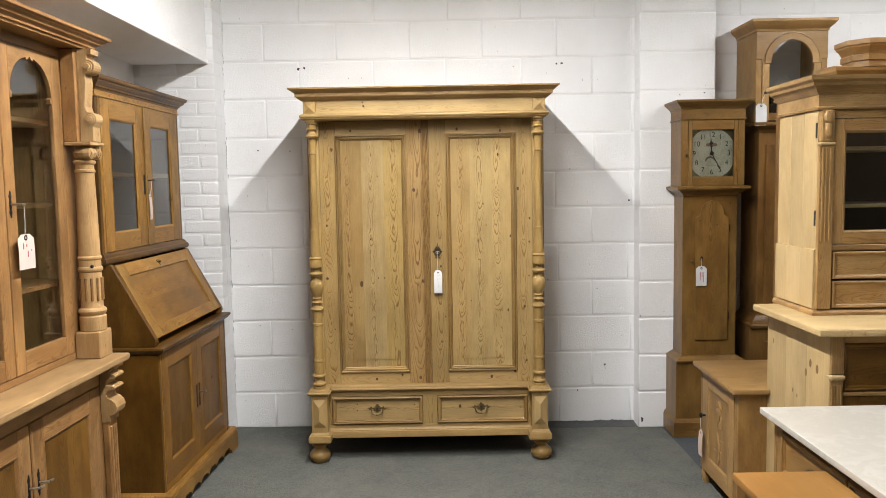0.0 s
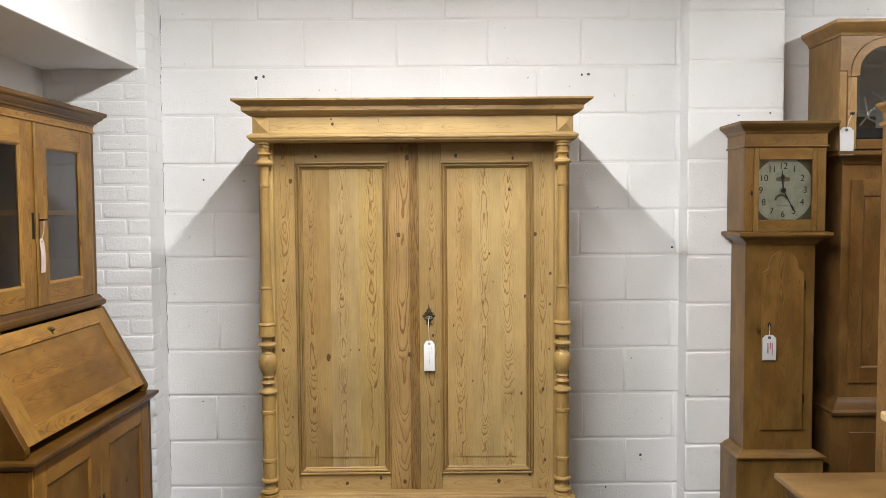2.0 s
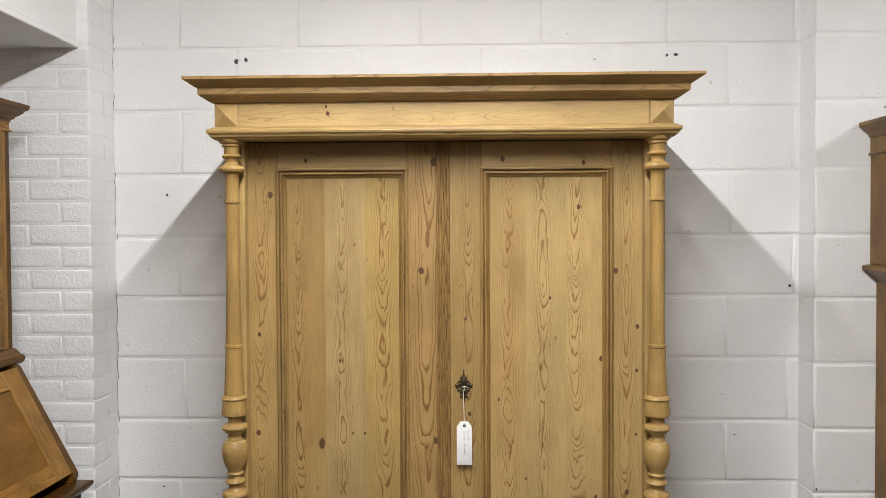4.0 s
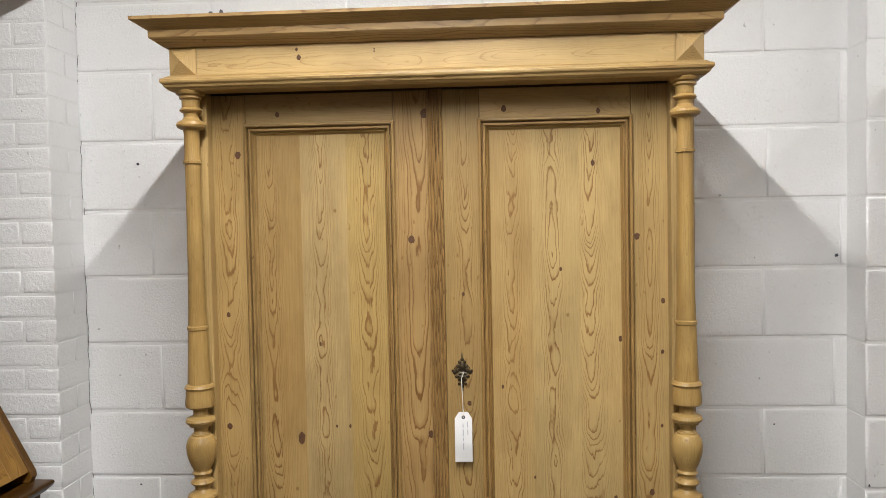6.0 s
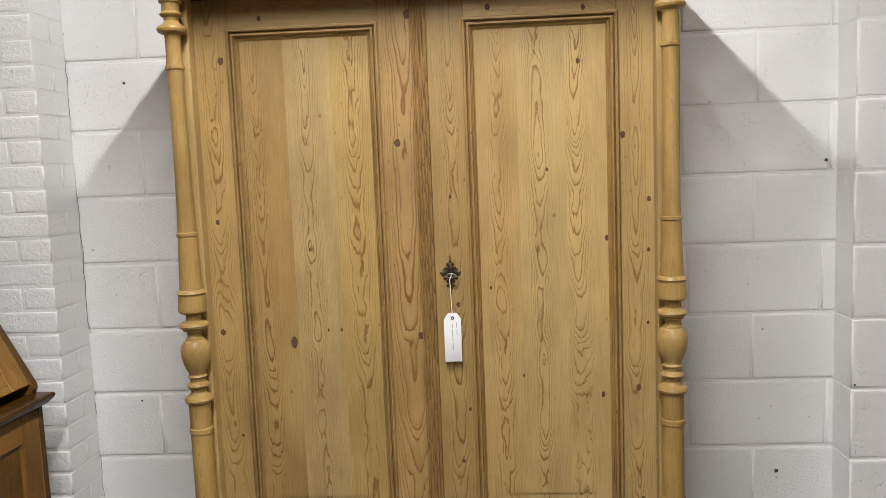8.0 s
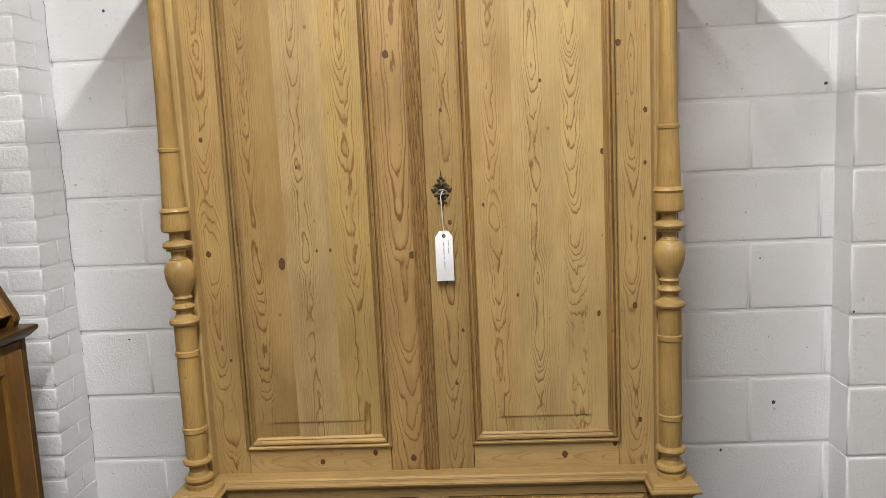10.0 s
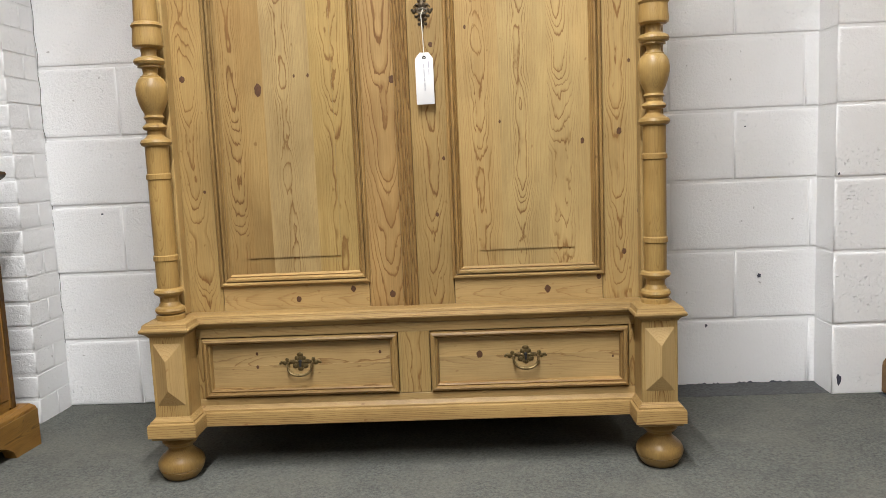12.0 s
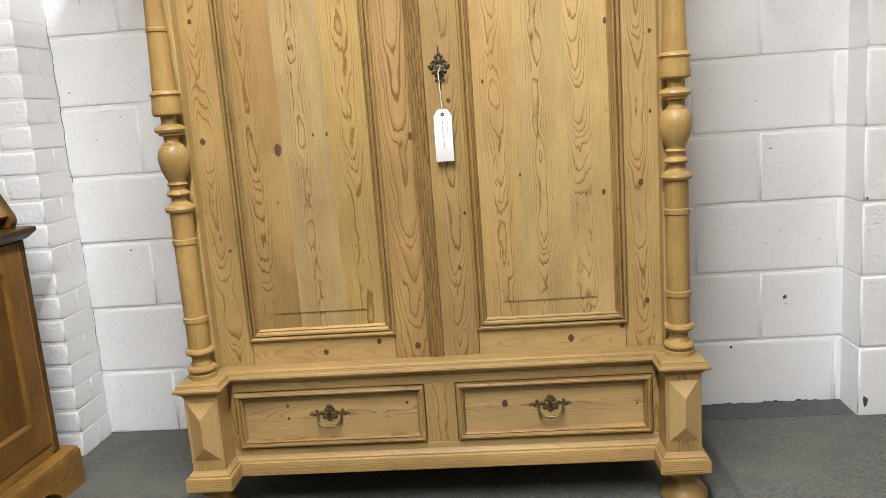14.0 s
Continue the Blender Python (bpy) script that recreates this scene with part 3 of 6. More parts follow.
def knot(parent, x, y, z, r, wood_rim=True, tall=1.15):
    """A dark knot let into a board, with a paler ring of swirled grain round it."""
    bm = bmesh.new()
    rng = random.Random(int((x + 3) * 1000) * 7919 + int(z * 1000))
    n = 14
    rim = [bm.verts.new((x + r * tall ** -1 * (1 + rng.uniform(-0.16, 0.16)) * math.cos(2 * math.pi * i / n), y, z + r * tall * (1 + rng.uniform(-0.16, 0.16)) * math.sin(2 * math.pi * i / n))) for i in range(n)]
    mid = bm.verts.new((x, y - 0.0007, z))
    for i in range(n):
        bm.faces.new((rim[i], rim[(i + 1) % n], mid))
    back = [bm.verts.new((v.co.x, y + 0.002, v.co.z)) for v in rim]
    for i in range(n):
        bm.faces.new((rim[i], back[i], back[(i + 1) % n], rim[(i + 1) % n]))
    return part("knot", bm, KNOT, parent)


def lobed_plate(lobes, y, thick, bm=None):
    """An ornate cast plate: overlapping flat lobes (x, z, rx, rz)."""
    bm = bm or bmesh.new()
    for x, z, rx, rz in lobes:
        blob(x, y, z, rx, thick, rz, bm, 10)
    return bm


def label_tag(parent, x, y, z, width, height, card, ink, bars, lean=0.0, hang=0.0, curl=0.004):
    """A clipped-corner price tag on a string; its writing is plain bars."""
    w = width / 2
    c = width * 0.24
    rows = 8
    bm = bmesh.new()
    grid = []
    for i in range(rows + 1):
        f = i / rows
        half = w if f > 0.09 else w - c * (1 - f / 0.09)
        bend = curl * math.sin(f * 2.6) + lean * f * height
        grid.append([bm.verts.new((x + s * half + 0.06 * lean * f * height, y - bend - 0.0008 * abs(s), z - f * height)) for s in (-1, -0.33, 0.33, 1)])
    for a, b in zip(grid, grid[1:]):
        for k in range(3):
            bm.faces.new((a[k], a[k + 1], b[k + 1], b[k]))
    geom = bmesh.ops.extrude_face_region(bm, geom=bm.faces[:])
    bmesh.ops.translate(bm, verts=[v for v in geom["geom"] if isinstance(v, bmesh.types.BMVert)], vec=(0, 0.0007, 0))
    tag = part("tag", bm, card, parent, smooth=True)
    part("eyelet", ring_disc(x, y - curl * 0.25 - 0.0016, z - height * 0.10, width * 0.045, width * 0.105), IRON, tag)
    for bx, bz0, bz1, bw in bars:
        f0, f1 = bz0, bz1
        yy = y - curl * math.sin(2.6 * (f0 + f1) / 2) - lean * (f0 + f1) / 2 * height - 0.0022
        part("writing", box(x + (bx - bw / 2) * width, x + (bx + bw / 2) * width, yy, yy + 0.0008, z - f1 * height, z - f0 * height), ink, tag)
    return tag


def ring_disc(x, y, z, r0, r1, n=14, thick=0.0008):
    """A flat ring facing -y."""
    bm = bmesh.new()
    a = [[bm.verts.new((x + r * math.cos(2 * math.pi * i / n), yy, z + r * math.sin(2 * math.pi * i / n))) for i in range(n)] for r, yy in ((r0, y), (r1, y), (r1, y + thick), (r0, y + thick))]
    for k in range(4):
        p, q = a[k], a[(k + 1) % 4]
        for i in range(n):
            j = (i + 1) % n
            bm.faces.new((p[i], p[j], q[j], q[i]))
    return bm


def string(parent, points, radius=0.0011):
    return part("string", tube(points, radius, 6), STRING, parent)



def bead(z, h, r, k=0.74):
    """The rounded swelling of a turning, h above and below its middle."""
    return [(z + h, r * k), (z + h * 0.62, r * 0.93), (z, r), (z - h * 0.62, r * 0.93), (z - h, r * k)]


# the turned column from its head down: heights and radii
COLUMN = bead(1.876, 0.010, 0.0362) + [(1.864, 0.0275), (1.860, 0.0275), (1.857, 0.022), (1.838, 0.0215)]
COLUMN += bead(1.8315, 0.005, 0.0278, 0.85) + [(1.824, 0.0185), (1.815, 0.0175), (1.809, 0.021)] + bead(1.7955, 0.010, 0.0368)
COLUMN += [(1.783, 0.0205), (1.775, 0.0188), (1.73, 0.0188), (1.709, 0.0205), (1.7075, 0.0228), (1.7005, 0.0228), (1.699, 0.0190), (1.60, 0.0187), (1.45, 0.0196), (1.35, 0.0215)]
COLUMN += [(1.298, 0.0232), (1.2955, 0.0258), (1.2885, 0.0258), (1.286, 0.0235), (1.22, 0.0258), (1.152, 0.0288)] + bead(1.143, 0.006, 0.0368, 0.9)
COLUMN += [(1.120, 0.0342), (1.105, 0.0360), (1.096, 0.0352), (1.092, 0.0310), (1.0905, 0.0190), (1.078, 0.0175), (1.072, 0.0190)] + bead(1.0595, 0.0095, 0.0368)
COLUMN += [(1.046, 0.028), (1.044, 0.0185), (1.032, 0.0168), (1.027, 0.0190), (1.0255, 0.0235), (1.0225, 0.0235), (1.019, 0.0285), (1.008, 0.0345), (0.995, 0.0372), (0.980, 0.0365)]
COLUMN += [(0.962, 0.0325), (0.946, 0.0265), (0.937, 0.0215), (0.932, 0.0210)] + bead(0.927, 0.0035, 0.0248, 0.9) + [(0.921, 0.0198), (0.914, 0.0190), (0.911, 0.0215)]
COLUMN += bead(0.9035, 0.006, 0.0288, 0.85) + [(0.8955, 0.0190), (0.886, 0.0186), (0.880, 0.0230)] + bead(0.867, 0.010, 0.0372)
for zr in (0.7845, 0.5845):
    COLUMN += [(zr + 0.0080, 0.0272), (zr + 0.0055, 0.0300), (zr - 0.0055, 0.0302), (zr - 0.0080, 0.0274)]
COLUMN += [(0.513, 0.0272)] + bead(0.5005, 0.0095, 0.0365) + [(0.486, 0.0228), (0.475, 0.0222), (0.469, 0.0255)] + bead(0.4545, 0.0100, 0.0365) + [(0.443, 0.0325), (0.4415, 0.0345), (0.4305, 0.0345)]
BUN = [(0.012, 0.033), (0.015, 0.040), (0.023, 0.0475), (0.033, 0.0530), (0.0375, 0.0545), (0.0395, 0.0532), (0.0415, 0.0565), (0.050, 0.0582), (0.059, 0.0570), (0.068, 0.0520), (0.076, 0.0440)]
BUN += [(0.083, 0.0360), (0.088, 0.0310), (0.093, 0.0295), (0.098, 0.0320)] + bead(0.112, 0.010, 0.0445, 0.84)[::-1] + [(0.124, 0.0370), (0.141, 0.0370)]
PANEL_MOULD = [(-0.002, -0.004), (-0.002, 0.007), (0.001, 0.0105), (0.005, 0.011), (0.0070, 0.008), (0.0078, -0.003), (0.0100, -0.004), (0.0115, 0.006), (0.0165, 0.006), (0.0185, -0.003), (0.0208, -0.005), (0.0225, -0.0025), (0.0275, -0.009), (0.028, -0.014), (-0.002, -0.014)]
DRAWER_MOULD = [(0.001, -0.012), (0.001, 0.004), (0.003, 0.009), (0.008, 0.012), (0.0125, 0.010), (0.0135, 0.004), (0.0165, 0.006), (0.0195, 0.003), (0.022, -0.008), (0.022, -0.012)]


def wardrobe():
    w = thing("wardrobe", pose(WX, WY, 0), "two-door honey pine wardrobe with turned corner columns and two drawers", "wardrobe")
    # carcass: sides, back, floor, top
    for s in (-1, 1):
        part("side_panel", box(min(s * 0.642, s * 0.600), max(s * 0.642, s * 0.600), 0.180, 0.730, 0.15, 1.905, 0.002), PINE["z"], w)
        part("corner_stile", box(min(s * 0.599, s * 0.590), max(s * 0.599, s * 0.590), 0.176, 0.215, 0.40, 1.880, 0.001), PINE["z"], w)
    part("back_panel", box(-0.60, 0.60, 0.715, 0.730, 0.15, 1.90), PINE["z"], w)
    part("floor_board", box(-0.598, 0.598, 0.21, 0.712, 0.395, 0.415), PINE["x"], w)
    part("top_board", box(-0.640, 0.640, 0.072, 0.735, 1.982, 2.000), PINE["x"], w)
    # cornice and frieze
    cor = [(-0.640, 0.735), (-0.640, 0.072), (0.640, 0.072), (0.640, 0.735)]
    part("cornice", mould(cor, [(0.001, 1.979), (0.006, 1.979), (0.012, 1.982), (0.022, 1.989), (0.032, 1.9955), (0.034, 1.998), (0.034, 2.014), (0.037, 2.0155), (0.044, 2.019), (0.054, 2.026), (0.062, 2.031), (0.066, 2.0335), (0.066, 2.041), (0.001, 2.041)][::-1]), CROWN["x"], w, "deep moulded cornice", smooth=True)
    part("frieze", box(-0.572, 0.572, 0.074, 0.100, 1.911, 1.980, 0.0015), QUIET["x"], w)
    for s in (-1, 1):
        part("frieze_side", box(min(s * 0.639, s * 0.615), max(s * 0.639, s * 0.615), 0.102, 0.735, 1.911, 1.980, 0.001), PINE["y"], w)
        c = s * 0.606
        bm = box(c - 0.033, c + 0.033, 0.076, 0.100, 1.9115, 1.9795)
        tip = [bm.verts.new((c + a * 0.0315, 0.076, 1.9455 + b * 0.0325)) for a, b in ((-1, -1), (1, -1), (1, 1), (-1, 1))]
        top = bm.verts.new((c, 0.056, 1.9455))
        for i in range(4):
            bm.faces.new((tip[i], tip[(i + 1) % 4], top))
        part("frieze_boss", bm, QUIET["z"], w, "small faceted pyramid boss")
    part("frieze_moulding", mould([(-0.640, 0.735), (-0.640, 0.074), (0.640, 0.074), (0.640, 0.735)], [(-0.06, 1.876), (0.000, 1.876), (0.010, 1.884), (0.012, 1.889), (0.017, 1.893), (0.0185, 1.898), (0.017, 1.903), (0.010, 1.906), (0.003, 1.911), (-0.06, 1.911)][::-1]), LINE["x"], w, smooth=True)
    # coloured dark for the shade above the doors
    part("door_head", box(-0.596, 0.596, 0.190, 0.230, 1.880, 1.910), CAVITY_SHADE, w)
    # turned columns
    for s in (-1, 1):
        part("column", lathe(COLUMN, s * 0.601, 0.106, 0.0, 32), TURNED["z"], w, "slender turned column with rings and a bulb", smooth=True)
        part("column_back", box(min(s * 0.575, s * 0.632), max(s * 0.575, s * 0.632), 0.140, 0.178, 0.432, 1.878, 0.002), PINE["z"], w)
    # doors
    for side in ("left", "right"):
        x0, x1 = (-0.588, 0.000) if side == "left" else (0.003, 0.584)
        fx0, fx1 = (-0.491, -0.106) if side == "left" else (0.107, 0.489)
        # dark backing paints the shade in the gaps between door members
        d = part("door", box(x0 + 0.002, x1 - 0.002, 0.196, 0.205, 0.426, 1.876), CAVITY_SHADE, w)
        part("stile", box(x0, fx0 + 0.002, 0.180, 0.196, 0.424, 1.878, 0.001), PINE["z"], d)
        part("stile", box(fx1 - 0.002, x1, 0.180, 0.196, 0.424, 1.878, 0.001), (BOLD if side == "left" else PINE)["z"], d)
        part("rail", box(fx0 + 0.0032, fx1 - 0.0032, 0.1803, 0.196, 1.798, 1.878, 0.001), QUIET["x"], d)
        part("rail", box(fx0 + 0.0032, fx1 - 0.0032, 0.1803, 0.196, 0.424, 0.498, 0.001), QUIET["x"], d)
        moulded_frame("panel_moulding", fx0, fx1, 0.496, 1.802, 0.180, PANEL_MOULD, {"x": LINE["x"], "z": EDGE["z"]}, d)
        # the panel is glued up from boards; its middle is a slightly raised field
        cuts = (0.0, 0.34, 0.70, 1.0) if side == "left" else (0.0, 0.32, 0.68, 1.0)
        px0, px1 = fx0 + 0.026, fx1 - 0.026
        ins = 0.046
        for i, (a, b) in enumerate(zip(cuts, cuts[1:])):
            bx0, bx1 = px0 + (px1 - px0) * a, px0 + (px1 - px0) * b
            bm = box(bx0, bx1, 0.1905, 0.1965, 0.520, 1.778)
            # the part of the board inside the raised field stands slightly proud
            ex0, ex1 = max(bx0, px0 + ins), min(bx1, px1 - ins)
            box(ex0, ex1, 0.1877, 0.1910, 0.564, 1.740, 0, 1, bm)
            part("board", bm, BOARDS[side][i], d)
        DOORS[side] = d
    # reeded strip that covers the meeting of the doors
    reed = [(-0.0225, 0.180)]
    for i in range(5):
        for k in range(5):
            a = math.pi * (1 - k / 4)
            reed.append((-0.0185 + i * 0.0078 + 0.0036 * math.cos(a), 0.1715 - 0.0034 * math.sin(a)))
    reed += [(0.0175, 0.180)]
    part("cover_strip", prism(reed, 0.424, 1.878, axis="z"), STRIP["z"], DOORS["left"])
    # waist moulding, with breaks round the corner blocks
    run = [(-0.642, 0.700), (-0.642, 0.060), (-0.556, 0.060), (-0.556, 0.140), (0.556, 0.140), (0.556, 0.060), (0.642, 0.060), (0.642, 0.700)]
    part("waist_moulding", mould(run, [(-0.035, 0.393), (0.001, 0.393), (0.003, 0.397), (0.008, 0.402), (0.013, 0.405), (0.0175, 0.407), (0.0190, 0.411), (0.0175, 0.415), (0.0140, 0.417), (0.0120, 0.421), (0.0110, 0.426), (0.006, 0.4295), (-0.001, 0.4305), (-0.035, 0.4305)][::-1]), LINE["x"], w, smooth=True)
    part("waist_board", box(-0.57, 0.57, 0.158, 0.23, 0.393, 0.4235), PINE["x"], w)
    # base front
    part("top_rail", box(-0.556, 0.556, 0.140, 0.165, 0.370, 0.392), QUIET["x"], w)
    part("muntin", box(-0.0385, 0.0405, 0.140, 0.165, 0.2105, 0.3695, 0.001), PINE["z"], w)
    part("bottom_rail", box(-0.556, 0.556, 0.140, 0.165, 0.150, 0.2095, 0.001), QUIET["x"], w)
    part("end_post", box(-0.5565, -0.5420, 0.1405, 0.165, 0.2105, 0.3695), PINE["z"], w)
    part("end_post", box(0.5420, 0.5565, 0.1405, 0.165, 0.2105, 0.3695), PINE["z"], w)
    # dark sheet added so the gaps round the drawers look shaded
    part("drawer_cavity", box(-0.547, 0.547, 0.172, 0.180, 0.205, 0.375), CAVITY_SHADE, w)
    low = [(-0.642, 0.70), (-0.642, 0.060), (-0.556, 0.060), (-0.556, 0.140), (0.556, 0.140), (0.556, 0.060), (0.642, 0.060), (0.642, 0.70)]
    part("plinth_moulding", mould(low, [(-0.03, 0.142), (0.0175, 0.142), (0.0175, 0.171), (0.0160, 0.1755), (0.011, 0.178), (0.0105, 0.182), (0.005, 0.186), (0.001, 0.192), (-0.03, 0.192)][::-1]), LINE["x"], w, smooth=True)
    for s in (-1, 1):
        c = s * 0.599
        blk = part("corner_block", box(c - 0.043, c + 0.043, 0.060, 0.185, 0.150, 0.395, 0.0015), PINE["z"], w)
        bm = bmesh.new()
        q = [bm.verts.new((c + a * 0.0350, 0.0595, 0.299 + b * 0.078)) for a, b in ((-1, -1), (1, -1), (1, 1), (-1, 1))]
        ridge = [bm.verts.new((c, 0.0405, 0.299 - 0.036)), bm.verts.new((c, 0.0405, 0.299 + 0.036))]
        bm.faces.new((q[0], q[1], ridge[0]))
        bm.faces.new((q[1], q[2], ridge[1], ridge[0]))
        bm.faces.new((q[2], q[3], ridge[1]))
        bm.faces.new((q[3], q[0], ridge[0], ridge[1]))
        part("lozenge", bm, QUIET["z"], blk, "long faceted lozenge boss")
        bm = box(c - 0.054, c + 0.054, 0.047, 0.17, 0.1355, 0.1416, 0.001)
        part("foot_pad", bm, QUIET["x"], w)
        part("bun_foot", lathe(BUN, s * 0.612, 0.124, 0.0, 32), TURNED["z"], w, "turned bun foot", smooth=True)
    for s in (-1, 1):
        part("rear_foot", lathe(BUN, s * 0.590, 0.66, 0.0, 20), TURNED["z"], w, smooth=True)
    # drawers
    for side, x0, x1 in (("left", -0.5405, -0.0395), ("right", 0.0415, 0.5405)):
        z0, z1 = 0.2125, 0.3675
        dr = part("drawer", box(x0 + 0.02, x1 - 0.02, 0.150, 0.172, z0 + 0.02, z1 - 0.02), FRONT["x"], w)
        part("seam_board", box(x0 + 0.021, x1 - 0.021, 0.1492, 0.151, z0 + 0.021, z0 + 0.066 + (0.012 if side == "left" else 0.02)), FRONT["x"], dr)
        moulded_frame("drawer_moulding", x0, x1, z0, z1, 0.140, DRAWER_MOULD, EDGE, dr)
        cx = -0.293 if side == "left" else 0.283
        bail_handle(dr, cx, 0.1490, 0.2955)
    # lock plate, key and price tag on the right door
    d = DOORS["right"]
    kx, kz = 0.056, 1.158
    plate = lobed_plate([(0, 0.044, 0.0018, 0.009), (0, 0.035, 0.0045, 0.005), (0, 0.014, 0.0085, 0.015), (0, -0.004, 0.0105, 0.011), (0, -0.020, 0.0055, 0.010), (0, -0.033, 0.0045, 0.007), (0, -0.043, 0.0022, 0.008)], 0, 0.0026)
    for sgn in (-1, 1):
        lobed_plate([(sgn * 0.0065, 0.028, 0.0045, 0.0045), (sgn * 0.0110, 0.018, 0.0050, 0.0045), (sgn * 0.0125, 0.006, 0.0055, 0.0065), (sgn * 0.0195, 0.002, 0.0050, 0.0060), (sgn * 0.0245, 0.006, 0.0028, 0.0034), (sgn * 0.0140, -0.009, 0.0055, 0.0040), (sgn * 0.0075, -0.017, 0.0040, 0.0045), (sgn * 0.0080, -0.028, 0.0040, 0.0042)], 0, 0.0022, plate)
        curl = [(sgn * (0.0135 + 0.0062 * math.cos(t)), -0.0026, 0.0115 + 0.0062 * math.sin(t)) for t in [0.5 * k for k in range(10)]]
        tube(curl, 0.0013, 5, plate)
    blob(0, -0.002, 0.016, 0.0045, 0.0030, 0.0060, plate)
    bmesh.ops.translate(plate, verts=plate.verts[:], vec=(kx, 0.1795, kz))
    esc = part("lock_plate", plate, BRONZE, d, "ornate dark bronze lock plate", smooth=True)
    key = tube([(kx + 0.001, 0.176, kz), (kx + 0.001, 0.164, kz)], 0.0028, 8)
    ringpts = [(kx + 0.001 + 0.012 * math.cos(a), 0.163 - 0.003 * math.sin(a), kz + 0.0055 * math.sin(a)) for a in [2 * math.pi * i / 16 for i in range(17)]]
    tube(ringpts, 0.0021, 6, key)
    part("key", key, KEY, esc, "worn steel key")
    string(d, [(kx + 0.004, 0.160, kz + 0.004), (kx - 0.002, 0.159, kz - 0.01), (kx, 0.162, kz - 0.06), (kx + 0.001, 0.169, kz - 0.110)])
    label_tag(d, kx + 0.001, 0.170, kz - 0.098, 0.044, 0.126, CARD, INK, [(-0.02, 0.22, 0.30, 0.05), (-0.02, 0.33, 0.47, 0.05), (0.0, 0.50, 0.56, 0.05), (0.0, 0.60, 0.74, 0.05), (0.24, 0.18, 0.30, 0.045), (0.25, 0.33, 0.44, 0.045)], lean=0.02, curl=0.011)
    # knots in the boards: x, z, radius
    for x, z, r in ((-0.634, 1.726, .0085), (-0.670, 1.315, .006), (-0.675, 1.023, .0075), (-0.64, 0.74, .004)):
        knot(w, x - WX, 0.1797, z, r)
    for x, z, r in ((-0.152, 1.820, .011), (-0.190, 1.502, .009), (-0.149, 1.001, .009), (-0.173, 0.460, .0085)):
        knot(w, x - WX, 0.1797, z, r)
    for x, z, r in ((-0.528, 1.826, .006), (-0.416, 0.455, .007), (-0.274, 0.477, .007), (0.049, 1.826, .0075), (0.284, 1.815, .006), (0.223, 0.460, .0085), (0.353, 0.487, .007)):
        knot(w, x - WX, 0.1797, z, r)
    for x, z, r in ((0.377, 1.500, .008), (0.438, 1.208, .005), (0.409, 0.850, .0075), (0.418, 0.549, .0065), (0.440, 1.337, .006), (-0.061, 1.360, .0045), (-0.050, 1.080, .006), (-0.028, 0.80, .0045), (-0.05, 0.66, .005), (0.435, 1.02, .004), (0.455, 0.65, .005), (0.46, 0.79, .0045)):
        knot(w, x - WX, 0.1797, z, r)
    for x, z, r in ((-0.488, 0.989, .012), (-0.433, 1.235, .004), (-0.36, 1.02, .004), (-0.395, 1.02, .0035), (0.270, 1.686, .006), (0.115, 0.886, .0035), (0.187, 1.42, .004), (0.036, 1.12, .004), (0.335, 1.24, .006), (0.32, 0.83, .006)):
        knot(w, x - WX, 0.1874 if -0.42 < x - WX < -0.18 or 0.18 < x - WX < 0.42 else 0.1902, z, r, tall=1.3)
    for x, z, r in ((-0.527, 0.322, .004), (-0.527, 0.287, .004), (-0.21, 0.317, .004), (0.043, 0.302, .0085), (0.38, 0.287, .003)):
        knot(w, x - WX, 0.1489, z, r)
    for x, z, r in ((-0.443, 1.947, .006), (-0.448, 1.966, .004), (-0.26, 1.962, .002), (-0.26, 1.956, .002)):
        knot(w, x - WX, 0.0738, z, r)
    return w


